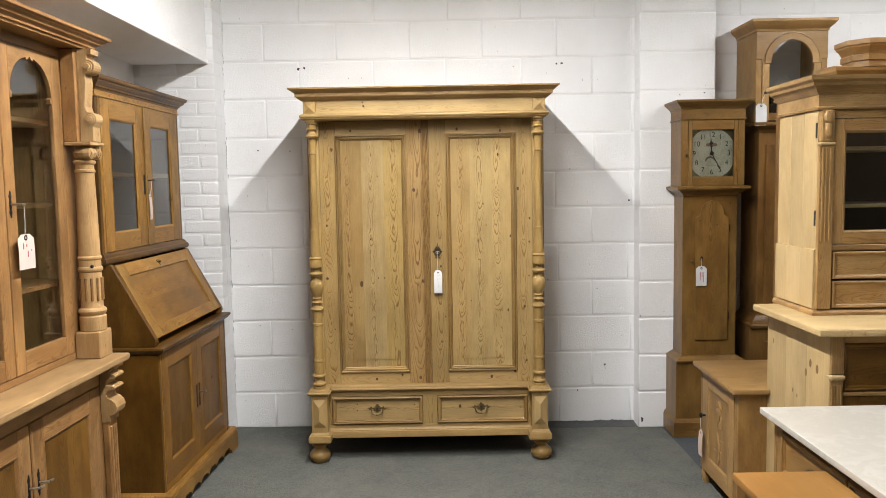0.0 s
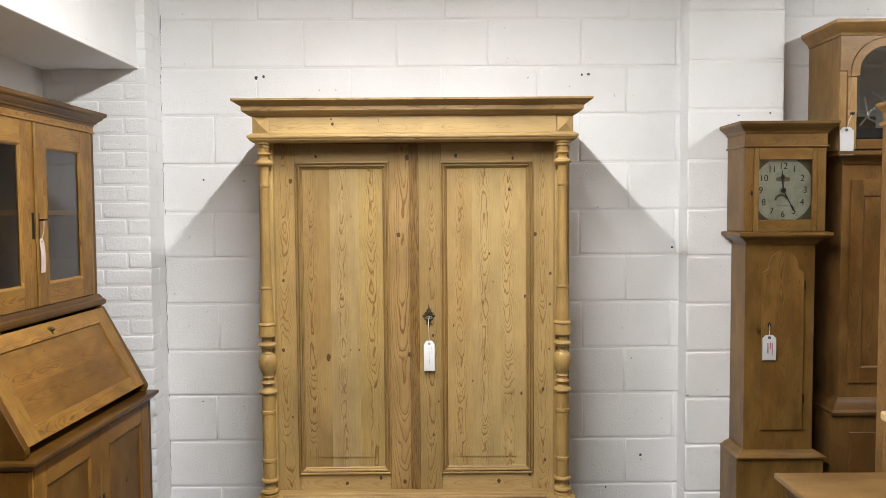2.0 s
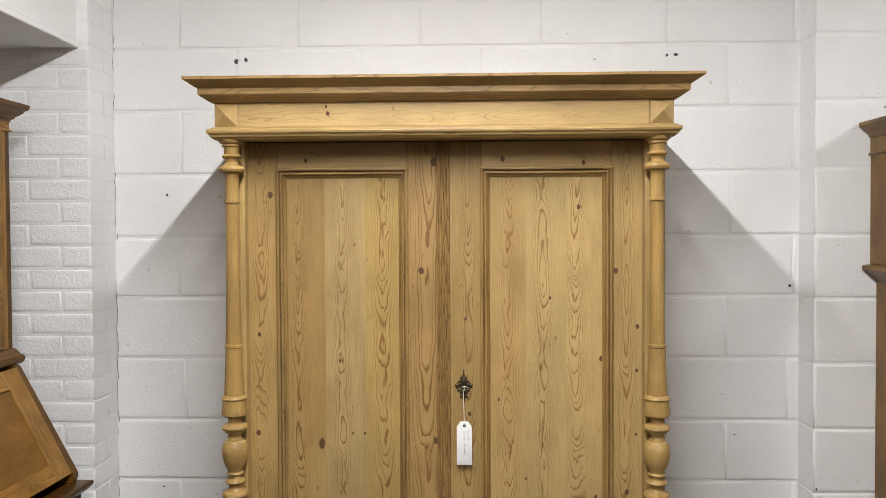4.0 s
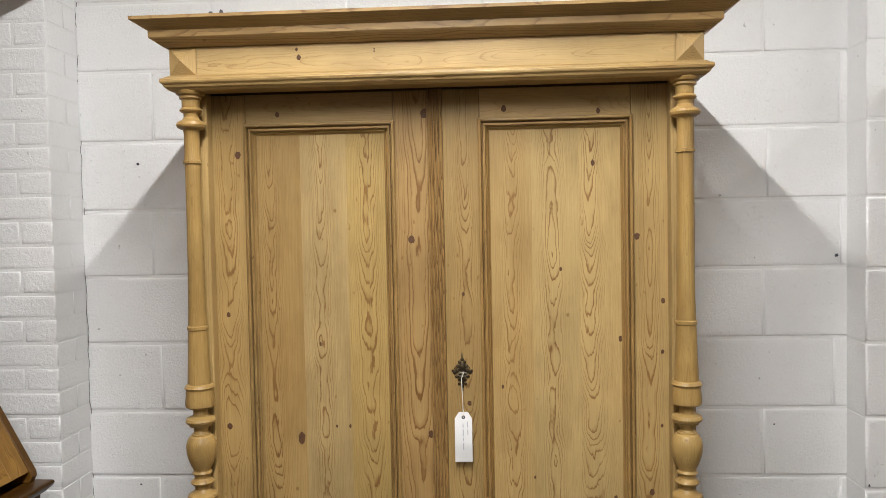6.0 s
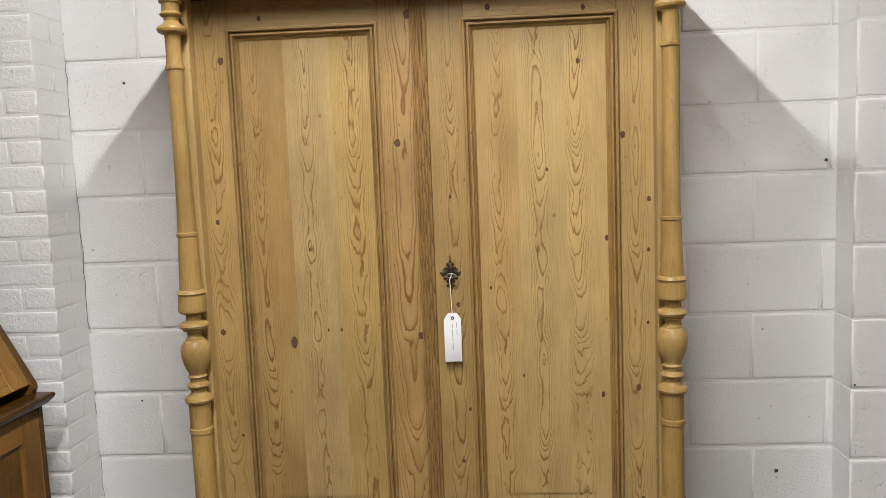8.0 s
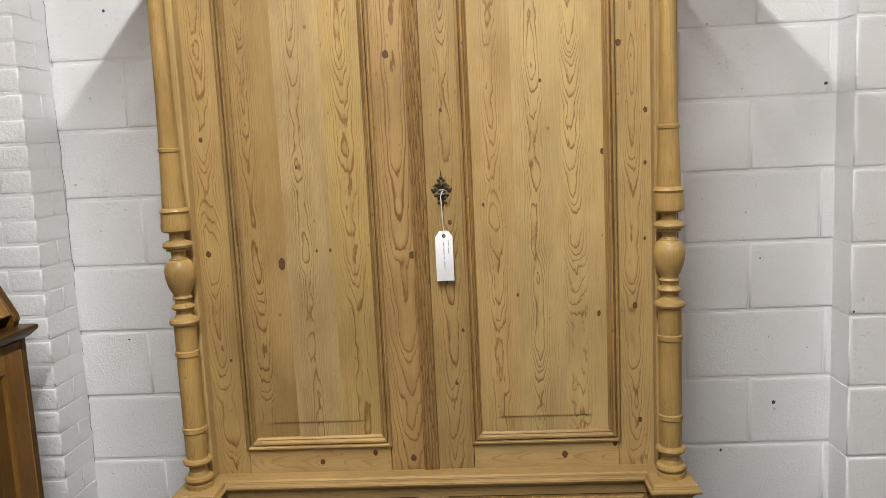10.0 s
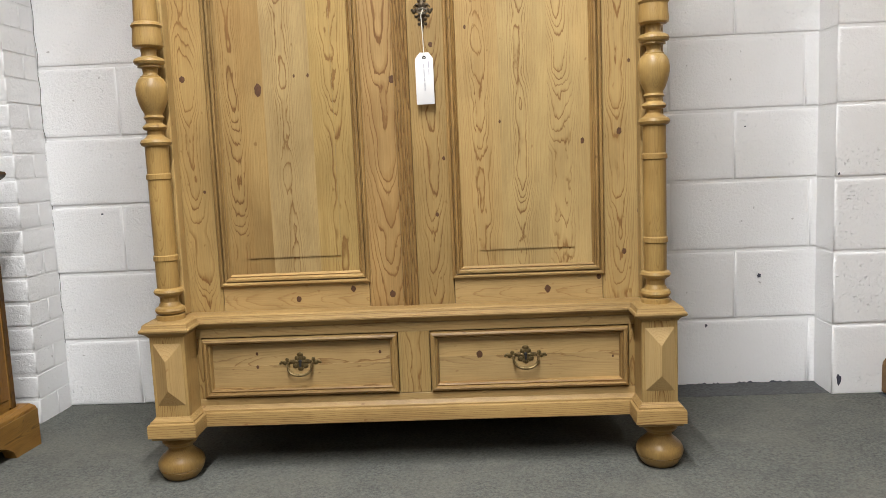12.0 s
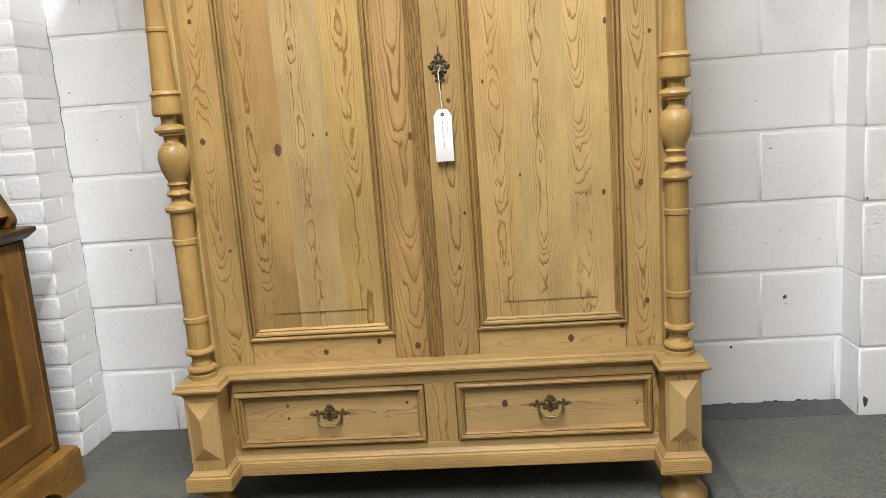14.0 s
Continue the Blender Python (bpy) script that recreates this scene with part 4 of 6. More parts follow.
def bail_handle(parent, cx, y, cz):
    """An ornate cast brass plate with a keyhole and a drop bail."""
    lobes = [(0, 0.010, 0.010, 0.010), (-0.009, 0.012, 0.006, 0.006), (0.009, 0.012, 0.006, 0.006), (0, 0.021, 0.009, 0.006), (0, -0.002, 0.012, 0.012), (0, -0.015, 0.008, 0.006), (-0.013, -0.008, 0.008, 0.007), (0.013, -0.008, 0.008, 0.007), (-0.019, 0.003, 0.010, 0.006), (0.019, 0.003, 0.010, 0.006), (-0.030, 0.002, 0.007, 0.005), (0.030, 0.002, 0.007, 0.005), (-0.034, 0.008, 0.005, 0.006), (0.034, 0.008, 0.005, 0.006), (-0.040, 0.000, 0.006, 0.006), (0.040, 0.000, 0.006, 0.006), (-0.047, 0.003, 0.005, 0.004), (0.047, 0.003, 0.005, 0.004), (-0.052, 0.000, 0.003, 0.003), (0.052, 0.000, 0.003, 0.003)]
    bm = lobed_plate(lobes + [(0, 0.002, 0.040, 0.0035)], 0, 0.0026)
    bmesh.ops.translate(bm, verts=bm.verts[:], vec=(cx, y, cz))
    plate = part("handle_plate", bm, BRASS, parent, "ornate tarnished brass plate", smooth=True)
    soft = lambda v: math.copysign(abs(v) ** 0.80, v)
    pts = [(cx + 0.031 * soft(math.cos(a)), y - 0.010 - 0.008 * math.sin(-a), cz - 0.002 + 0.027 * soft(math.sin(a))) for a in [math.pi + math.pi * i / 22 for i in range(23)]]
    bail = tube([(cx - 0.031, y, cz)] + pts + [(cx + 0.031, y, cz)], 0.0034, 8)
    blob(cx, y - 0.018, cz - 0.029, 0.011, 0.004, 0.0042, bail)
    part("bail", bail, BRASS, plate, smooth=True)
    hole = box(cx - 0.0026, cx + 0.0026, y - 0.0056, y - 0.0035, cz - 0.010, cz + 0.004, 0.0005)
    blob(cx, y - 0.0044, cz + 0.004, 0.0048, 0.0016, 0.0048, hole)
    part("keyhole", hole, BLACK, plate)


wardrobe()


# ---- furniture round the room ----
def framed_door(parent, x0, x1, z0, z1, y, wood, stile=0.06, rail=0.06, thick=0.022, glass=False, base_rail=None, mould_w=0.012, boards=1, bead=True, sink=0.008, panel=None):
    """A frame-and-panel door on a front at y, with a wooden panel or a pane."""
    br = base_rail or rail
    d = part("door", box(x0, x0 + stile, y, y + thick, z0, z1, 0.0015), wood["z"], parent)
    part("stile", box(x1 - stile, x1, y, y + thick, z0, z1, 0.0015), wood["z"], d)
    part("rail", box(x0 + stile, x1 - stile, y + 0.0004, y + thick, z1 - rail, z1, 0.001), wood["x"], d)
    part("rail", box(x0 + stile, x1 - stile, y + 0.0004, y + thick, z0, z0 + br, 0.001), wood["x"], d)
    px0, px1, pz0, pz1 = x0 + stile, x1 - stile, z0 + br, z1 - rail
    if bead:
        moulded_frame("bead", px0, px1, pz0, pz1, y, [(0.0, 0.0), (0.002, 0.001), (mould_w * 0.5, -0.001), (mould_w, -sink + 0.001), (mould_w, -sink), (0.0, -sink)], wood, d)
    if glass:
        pane = part("pane", box(px0 - 0.004, px1 + 0.004, y + sink + 0.001, y + sink + 0.004, pz0 - 0.004, pz1 + 0.004), GLASS, d, "clear old glass pane")
    else:
        for i in range(boards):
            a, b = px0 + (px1 - px0) * i / boards, px0 + (px1 - px0) * (i + 1) / boards
            part("panel", box(a, b, y + sink, y + sink + 0.006, pz0 - 0.002, pz1 + 0.002), (panel or wood)["z"], d)
    return d


def lever(parent, x, y, z, tall=0.05, out=0.03, side=1):
    """A narrow iron lock plate with a small turned key handle."""
    p = part("lock_plate", lobed_plate([(0, 0, 0.007, tall * 0.5), (0, tall * 0.45, 0.009, 0.010), (0, -tall * 0.45, 0.009, 0.010), (0, tall * 0.62, 0.004, 0.010), (0, -tall * 0.62, 0.004, 0.010)], 0, 0.004), IRON, None, smooth=True)
    p.parent, p.location = parent, Vector((x, y, z)) - CENTRE[parent]
    CENTRE[p] = Vector((x, y, z))
    part("key", tube([(x, y, z), (x, y - out * 0.6, z), (x + side * 0.006, y - out, z), (x + side * 0.03, y - out - 0.004, z - 0.001)], 0.0042, 8), KEY, p, smooth=True)
    return p


def bureau():
    b = thing("bureau_bookcase", pose(-1.303, 3.402, FLOOR_Z - 0.008, 0, 0, 88.4), "dark waxed pine bureau with sloping fall and glazed bookcase top", "bureau")
    W, D = 1.0, 0.50
    wood = BUREAU
    # plinth with a scalloped lower edge
    edge = [(-0.006, 0.0), (-0.006, 0.115), (W + 0.014, 0.115), (W + 0.014, 0.0), (W - 0.10, 0.0), (W - 0.115, 0.03)]
    n = 6
    for i in range(n):
        a = W - 0.13 - (W - 0.26) * i / n
        s = (W - 0.26) / n
        edge += [(a - s * 0.12, 0.050), (a - s * 0.35, 0.060), (a - s * 0.5, 0.058), (a - s * 0.65, 0.060), (a - s * 0.88, 0.050), (a - s, 0.034)]
    edge += [(0.115, 0.03), (0.10, 0.0)]
    part("plinth", prism(edge, -0.012, 0.022), wood["x"], b, "scalloped plinth board")
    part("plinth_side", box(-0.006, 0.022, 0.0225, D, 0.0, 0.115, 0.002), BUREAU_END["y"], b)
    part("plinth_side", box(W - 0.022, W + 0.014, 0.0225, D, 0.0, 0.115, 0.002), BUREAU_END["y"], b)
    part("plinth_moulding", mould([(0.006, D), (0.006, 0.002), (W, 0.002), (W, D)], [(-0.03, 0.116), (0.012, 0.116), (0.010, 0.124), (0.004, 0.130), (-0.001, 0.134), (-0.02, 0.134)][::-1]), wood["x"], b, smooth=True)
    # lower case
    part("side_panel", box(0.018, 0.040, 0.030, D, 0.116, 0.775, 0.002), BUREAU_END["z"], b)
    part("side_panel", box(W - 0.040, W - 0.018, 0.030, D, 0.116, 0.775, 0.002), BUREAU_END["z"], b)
    part("back_panel", box(0.04, W - 0.04, D - 0.015, D, 0.116, 1.18), wood["z"], b)
    part("post", box(0.0405, 0.049, 0.030, 0.052, 0.135, 0.775, 0.002), wood["z"], b)
    part("post", box(W - 0.049, W - 0.0405, 0.030, 0.052, 0.135, 0.775, 0.002), wood["z"], b)
    part("bottom_rail", box(0.0495, W - 0.0495, 0.031, 0.052, 0.116, 0.160, 0.001), wood["x"], b)
    for x0, x1 in ((0.050, 0.4985), (0.5015, W - 0.050)):
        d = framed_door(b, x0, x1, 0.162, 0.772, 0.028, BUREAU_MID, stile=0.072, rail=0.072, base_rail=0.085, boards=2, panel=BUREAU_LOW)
        side = -1 if x0 < 0.3 else 1
        px = x1 - 0.016 if x0 < 0.3 else x0 + 0.016
        part("lock_plate", box(px - 0.0085, px + 0.0085, 0.0262, 0.0285, 0.40, 0.52, 0.001), IRON, d)
        if x0 > 0.3:
            key = tube([(px, 0.027, 0.475), (px, 0.004, 0.475)], 0.0035, 8)
            blob(px + 0.004, -0.004, 0.475, 0.012, 0.006, 0.007, key)
            part("key", key, KEY, d, smooth=True)
    # waist shelf
    part("shelf_moulding", mould([(0.022, D), (0.022, 0.022), (W - 0.022, 0.022), (W - 0.022, D)], [(-0.10, 0.776), (-0.002, 0.776), (0.006, 0.780), (0.014, 0.788), (0.021, 0.795), (0.024, 0.802), (0.022, 0.809), (0.014, 0.812), (-0.10, 0.812)][::-1]), BUREAU_END["x"], b, smooth=True)
    part("shelf_board", box(0.03, W - 0.03, 0.10, D - 0.016, 0.778, 0.8105), wood["x"], b)
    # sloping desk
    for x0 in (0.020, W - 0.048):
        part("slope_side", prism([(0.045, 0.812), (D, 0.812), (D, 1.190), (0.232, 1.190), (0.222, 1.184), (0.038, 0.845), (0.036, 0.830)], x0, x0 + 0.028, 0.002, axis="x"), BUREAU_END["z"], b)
    a0, a1 = Vector((0, 0.052, 0.842)), Vector((0, 0.228, 1.180))
    run = (a1 - a0)
    length = run.length
    tilt = math.degrees(math.atan2(run.z, run.y))
    fall = new("fall_front")
    fall.parent = b
    fall.matrix_basis = pose(0, a0.y, a0.z, tilt - 90, 0, 0)
    CENTRE[fall] = Vector((0, 0, 0))
    f = {"x0": 0.050, "x1": W - 0.050}
    part("stile", box(f["x0"], f["x0"] + 0.078, -0.012, 0.010, 0, length, 0.0015), wood["z"], fall)
    part("stile", box(f["x1"] - 0.078, f["x1"], -0.012, 0.010, 0, length, 0.0015), wood["z"], fall)
    part("rail", box(f["x0"] + 0.0785, f["x1"] - 0.0785, -0.0118, 0.010, length - 0.062, length, 0.001), wood["x"], fall)
    part("rail", box(f["x0"] + 0.0785, f["x1"] - 0.0785, -0.0118, 0.010, 0, 0.055, 0.001), wood["x"], fall)
    for i in range(2):
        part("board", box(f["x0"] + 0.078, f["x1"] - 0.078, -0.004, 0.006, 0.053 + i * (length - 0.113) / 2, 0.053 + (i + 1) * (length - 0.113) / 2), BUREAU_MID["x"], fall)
    plate = lobed_plate([(0.5, length - 0.032, 0.012, 0.014), (0.488, length - 0.026, 0.006, 0.006), (0.512, length - 0.026, 0.006, 0.006), (0.5, length - 0.046, 0.006, 0.006)], -0.013, 0.003)
    blob(0.5, -0.020, length - 0.034, 0.010, 0.008, 0.006, plate)
    part("lock_plate", plate, BRASS, fall, smooth=True)
    # bookcase top
    y0 = 0.255
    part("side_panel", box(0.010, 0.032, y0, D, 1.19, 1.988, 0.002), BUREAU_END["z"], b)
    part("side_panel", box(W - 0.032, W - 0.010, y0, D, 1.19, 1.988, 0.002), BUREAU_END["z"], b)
    # back coloured dark for the shade behind the panes
    part("back_panel", box(0.033, W - 0.033, D - 0.012, D, 1.19, 1.98), CAVITY_SHADE, b)
    part("top_board", box(0.01, W - 0.01, y0, D, 1.989, 2.004), wood["x"], b)
    part("bottom_board", box(0.033, W - 0.033, y0 + 0.002, D - 0.013, 1.192, 1.225), wood["x"], b)
    part("shelf", box(0.033, W - 0.033, y0 + 0.05, D - 0.013, 1.590, 1.610), wood["x"], b)
    part("base_moulding", mould([(0.010, D), (0.010, y0), (W - 0.010, y0), (W - 0.010, D)], [(-0.004, 1.190), (0.018, 1.190), (0.024, 1.196), (0.026, 1.206), (0.023, 1.216), (0.015, 1.222), (0.012, 1.230), (0.004, 1.240), (-0.004, 1.240)][::-1]), BUREAU_END["x"], b, smooth=True)
    part("post", box(0.0325, 0.050, y0 - 0.001, y0 + 0.022, 1.241, 1.944, 0.001), wood["z"], b)
    part("post", box(W - 0.050, W - 0.0325, y0 - 0.001, y0 + 0.022, 1.241, 1.944, 0.001), wood["z"], b)
    part("frieze", box(0.011, W - 0.011, y0 - 0.002, y0 + 0.022, 1.945, 1.990, 0.001), wood["x"], b)
    part("frieze_bead", box(0.006, W - 0.006, y0 - 0.008, y0 + 0.02, 1.940, 1.9475, 0.002), wood["x"], b)
    for x0, x1 in ((0.052, 0.5065), (0.5095, W - 0.052)):
        d = framed_door(b, x0, x1, 1.243, 1.939, y0 - 0.003, wood, stile=0.084, rail=0.084, base_rail=0.078, glass=True)
        px = x1 - 0.016 if x0 < 0.3 else x0 + 0.016
        part("lock_plate", box(px - 0.0085, px + 0.0085, y0 - 0.005, y0 - 0.0025, 1.50, 1.60, 0.001), IRON, d)
        if x0 > 0.3:
            key = tube([(px, y0 - 0.004, 1.572), (px, y0 - 0.028, 1.572)], 0.0035, 8)
            blob(px + 0.010, y0 - 0.032, 1.573, 0.020, 0.004, 0.004, key)
            part("key", key, IRON, d, smooth=True)
            string(d, [(px, y0 - 0.026, 1.57), (px + 0.001, y0 - 0.024, 1.53), (px + 0.002, y0 - 0.012, 1.495)])
            tag = label_tag(d, px + 0.002, y0 - 0.012, 1.502, 0.030, 0.13, PINK_CARD, INK, [], lean=0.0, curl=0.006)
        else:
            part("meeting_bead", box(x1 - 0.004, x1 + 0.012, y0 - 0.010, y0 - 0.004, 1.244, 1.938, 0.002), wood["z"], d)
    part("cornice", mould([(0.012, D), (0.012, y0 - 0.002), (W - 0.012, y0 - 0.002), (W - 0.012, D)], [(-0.02, 1.970), (0.002, 1.970), (0.004, 1.979), (0.011, 1.982), (0.013, 1.989), (0.022, 1.995), (0.030, 2.003), (0.032, 2.009), (0.040, 2.013), (0.043, 2.018), (0.044, 2.030), (-0.02, 2.030)][::-1]), BUREAU_END["x"], b, smooth=True)
    part("cornice_top", box(0.02, W - 0.02, y0 + 0.001, D, 2.012, 2.026), wood["x"], b)
    for x, z, r in ((0.72, 0.50, 0.006), (0.85, 1.47, 0.007)):
        knot(b, x, 0.0275 if z < 1 else y0 - 0.0035, z, r)
    for y, z, r in ((0.33, 0.42, .010), (0.22, 0.62, .008)):
        bm = bmesh.new()
        blob(0.018, y, z, 0.0012, r * 0.8, r, bm)
        part("knot", bm, KNOT, b)


bureau()


def glazed_dresser():
    """The tall glazed dresser along the side wall, its far end towards the back of the room."""
    L = 1.49
    g = thing("glazed_dresser", pose(-1.364, 1.594, FLOOR_Z, 0, 0, 88.2), "tall rosy pine glazed dresser with fluted columns and carved scroll brackets", "dresser")
    wood = ROSY
    D = 0.47
    # base cabinet
    part("plinth", box(0.05, L - 0.05, 0.080, D, 0.0, 0.09, 0.003), wood["x"], g)
    part("side_panel", box(L - 0.062, L - 0.040, 0.075, D, 0.09, 0.825, 0.002), wood["z"], g)
    part("side_panel", box(0.040, 0.062, 0.075, D, 0.09, 0.825, 0.002), wood["z"], g)
    part("back_panel", box(0.063, L - 0.063, D - 0.015, D, 0.09, 2.0), wood["z"], g)
    part("top_rail", box(0.0625, L - 0.0625, 0.0755, 0.10, 0.755, 0.826, 0.001), wood["x"], g)
    part("bottom_rail", box(0.0625, L - 0.0625, 0.0755, 0.10, 0.09, 0.15, 0.001), wood["x"], g)
    for x in (0.0625, L - 0.145):
        part("post", box(x, x + 0.0825, 0.0757, 0.10, 0.151, 0.754, 0.001), wood["z"], g)
    spans = [(0.147, 0.500), (0.504, 0.868), (0.884, L - 0.147)]
    for i, (x0, x1) in enumerate(spans):
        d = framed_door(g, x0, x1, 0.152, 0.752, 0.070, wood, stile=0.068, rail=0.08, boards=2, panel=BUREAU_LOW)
        px = x1 - 0.02 if i < 2 else x0 + 0.022
        if i:
            lever(d, px, 0.070, 0.545, 0.06, 0.03, 1)
    part("muntin", box(0.8685, 0.8835, 0.064, 0.09, 0.152, 0.752, 0.003), wood["z"], g)
    top = box(0.0, L, 0.0, D, 0.830, 0.858, 0.009, 3)
    part("worktop", top, ROSY_LIT["x"], g, "pine worktop with a rounded edge", smooth=True)
    # corner brackets under the worktop and pilasters below
    for cx in (L - 0.082, 0.082):
        bx0, bx1 = cx - 0.040, cx + 0.040
        outline = [(0.074, 0.829), (0.012, 0.829), (0.012, 0.818), (0.030, 0.812), (0.040, 0.800), (0.014, 0.794), (0.010, 0.786), (0.016, 0.778), (0.044, 0.772), (0.050, 0.752), (0.020, 0.748), (0.014, 0.740), (0.020, 0.732), (0.046, 0.728)]
        outline += [(0.052, 0.712), (0.046, 0.700), (0.030, 0.694), (0.016, 0.680), (0.010, 0.662), (0.014, 0.644), (0.026, 0.632), (0.040, 0.630), (0.040, 0.606), (0.074, 0.600)]
        part("bracket", prism(outline, bx0, bx1, 0.0015, axis="x"), ROSY_LIT["z"], g, "stepped and scrolled corner bracket")
        pil = part("pilaster", box(cx - 0.034, cx + 0.034, 0.048, 0.0745, 0.135, 0.605, 0.003), wood["z"], g)
        for k in (-1, 0, 1):
            part("reed", tube([(cx + k * 0.019, 0.048, 0.16), (cx + k * 0.019, 0.048, 0.37), (cx + k * 0.019, 0.048, 0.58)], 0.0065, 8), wood["z"], pil, smooth=True)
        part("pilaster_base", box(cx - 0.044, cx + 0.044, 0.038, 0.0745, 0.06, 0.134, 0.004), wood["z"], g)
    # glazed upper part
    y0 = 0.165
    Z1 = 2.058
    part("side_panel", box(L - 0.055, L - 0.033, y0, D, 0.859, Z1, 0.002), wood["z"], g)
    part("side_panel", box(0.033, 0.055, y0, D, 0.859, Z1, 0.002), wood["z"], g)
    # inside shade is put into this back's dark colour
    part("inner_back", box(0.056, L - 0.056, D - 0.03, D - 0.016, 0.86, Z1), CAVITY_SHADE, g)
    for z in (1.16, 1.465, 1.775):
        part("shelf", box(0.056, L - 0.056, y0 + 0.05, D - 0.031, z - 0.009, z + 0.009, 0.002), wood["x"], g)
    part("bottom_rail", box(0.0555, L - 0.0555, y0 - 0.004, y0 + 0.02, 0.859, 0.885, 0.002), wood["x"], g)
    part("frieze", box(0.034, L - 0.034, y0 - 0.004, y0 + 0.02, 2.022, Z1, 0.001), wood["x"], g)
    part("post", box(L - 0.130, L - 0.0555, y0 - 0.002, y0 + 0.02, 0.886, 2.021, 0.002), wood["z"], g)
    part("post", box(0.0555, 0.150, y0 - 0.002, y0 + 0.02, 0.886, 2.021, 0.002), wood["z"], g)
    spans = [(0.152, 0.555), (0.559, 0.966), (0.972, L - 0.132)]
    for i, (x0, x1) in enumerate(spans):
        st = 0.058
        d = part("door", box(x0, x0 + st, y0 - 0.006, y0 + 0.016, 0.888, 2.020, 0.002), wood["z"], g)
        part("stile", box(x1 - st, x1, y0 - 0.006, y0 + 0.016, 0.888, 2.020, 0.002), wood["z"], d)
        part("rail", box(x0 + st, x1 - st, y0 - 0.0056, y0 + 0.016, 0.888, 0.960, 0.0015), wood["x"], d)
        # top rail cut to a cusped arch
        a, b = x0 + st, x1 - st
        mid, half = (a + b) / 2, (b - a) / 2
        head = [(a, 2.020), (a, 1.838), (a + 0.012, 1.840), (a + 0.015, 1.856), (a + 0.006, 1.864)]
        head += [(mid - (half - 0.006) * math.cos(math.radians(t)), 1.868 + 0.122 * math.sin(math.radians(t))) for t in (8, 20, 32, 44, 56, 68, 79)]
        head += [(mid - 0.020, 1.980), (mid - 0.010, 1.983), (mid, 1.994)]
        head += [(2 * mid - x, z) for x, z in head[::-1][1:]]
        part("arched_rail", prism(head, y0 - 0.0055, y0 + 0.012), wood["x"], d, "cusped arched top rail")
        pane = part("pane", box(a - 0.004, b + 0.004, y0 + 0.006, y0 + 0.009, 0.956, 2.012), GLASS, d)
        if i == 2:
            lever(d, x0 + 0.022, y0 - 0.006, 1.475, 0.06, 0.028, 1)
            string(d, [(x0 + 0.05, y0 - 0.036, 1.473), (x0 + 0.054, y0 - 0.034, 1.42), (x0 + 0.056, y0 - 0.030, 1.365)])
            label_tag(d, x0 + 0.056, y0 - 0.030, 1.372, 0.096, 0.120, PINK_CARD, RED_INK, [(-0.2, 0.25, 0.42, 0.05), (0.0, 0.28, 0.36, 0.05), (0.05, 0.48, 0.66, 0.05), (0.28, 0.44, 0.50, 0.05)], lean=0.0, curl=0.003)
        part("strip", box(x1 + 0.0003, x1 + 0.0037, y0 - 0.002, y0 + 0.015, 0.888, 2.020), wood["z"], g)
    # columns with plinth block, fluted drum, capital and scroll console
    for cx in (L - 0.072, 0.072):
        cy = y0 - 0.055
        part("column_base", box(cx - 0.052, cx + 0.052, cy - 0.048, y0 - 0.0045, 0.8585, 0.965, 0.004), ROSY_LIT["z"], g)
        prof = [(0.965, 0.047), (0.968, 0.050), (1.022, 0.050), (1.028, 0.045), (1.034, 0.050), (1.044, 0.053), (1.052, 0.050), (1.058, 0.043), (1.068, 0.041), (1.190, 0.041), (1.197, 0.040), (1.202, 0.045), (1.210, 0.047), (1.216, 0.045), (1.220, 0.041), (1.245, 0.041), (1.250, 0.045), (1.257, 0.045), (1.262, 0.040), (1.40, 0.038), (1.585, 0.034), (1.588, 0.038), (1.596, 0.038), (1.600, 0.034), (1.618, 0.034), (1.622, 0.040), (1.630, 0.042), (1.634, 0.038)]
        col = part("column", lathe(prof, cx, cy, 0, 28), ROSY_LIT["z"], g, "turned column with a fluted drum", smooth=True)
        for a in (math.radians(215), math.radians(325)):
            part("screw_head", blob(cx + 0.046 * math.cos(a), cy + 0.046 * math.sin(a), 1.222, 0.007, 0.007, 0.007), IRON, col, smooth=True)
        for k in range(12):
            a = 2 * math.pi * k / 12
            part("flute", tube([(cx + 0.0405 * math.cos(a), cy + 0.0405 * math.sin(a), z) for z in (1.085, 1.13, 1.175)], 0.0055, 6), wood["z"], col, smooth=True)
        cap = box(cx - 0.056, cx + 0.056, cy - 0.056, y0 - 0.0045, 1.690, 1.704, 0.003)
        blob(cx, cy - 0.005, 1.662, 0.044, 0.044, 0.030, cap, 14)
        for sx in (-1, 1):
            for k in range(3):
                lathe([(-0.012, 0.004), (-0.012, 0.024 - 0.006 * k), (0.010 + 0.003 * k, 0.021 - 0.006 * k), (0.012 + 0.003 * k, 0.004)], 0, 0, 0, 14, cap_piece := bmesh.new())
                bmesh.ops.transform(cap_piece, matrix=pose(cx + sx * 0.034, cy - 0.036, 1.660, 90, 0, 0), verts=cap_piece.verts[:])
                join(cap, cap_piece)
        part("capital", cap, ROSY_LIT["z"], g, "carved scroll capital", smooth=True)
        part("console_back", box(cx - 0.050, cx + 0.050, y0 - 0.060, y0 - 0.0045, 1.7045, 2.057, 0.003), wood["z"], g)
        # S-shaped scroll console in side view: two volutes joined by a hollow back
        s_out = [(y0 - 0.0605, 1.706), (y0 - 0.110, 1.706), (y0 - 0.112, 1.760)]
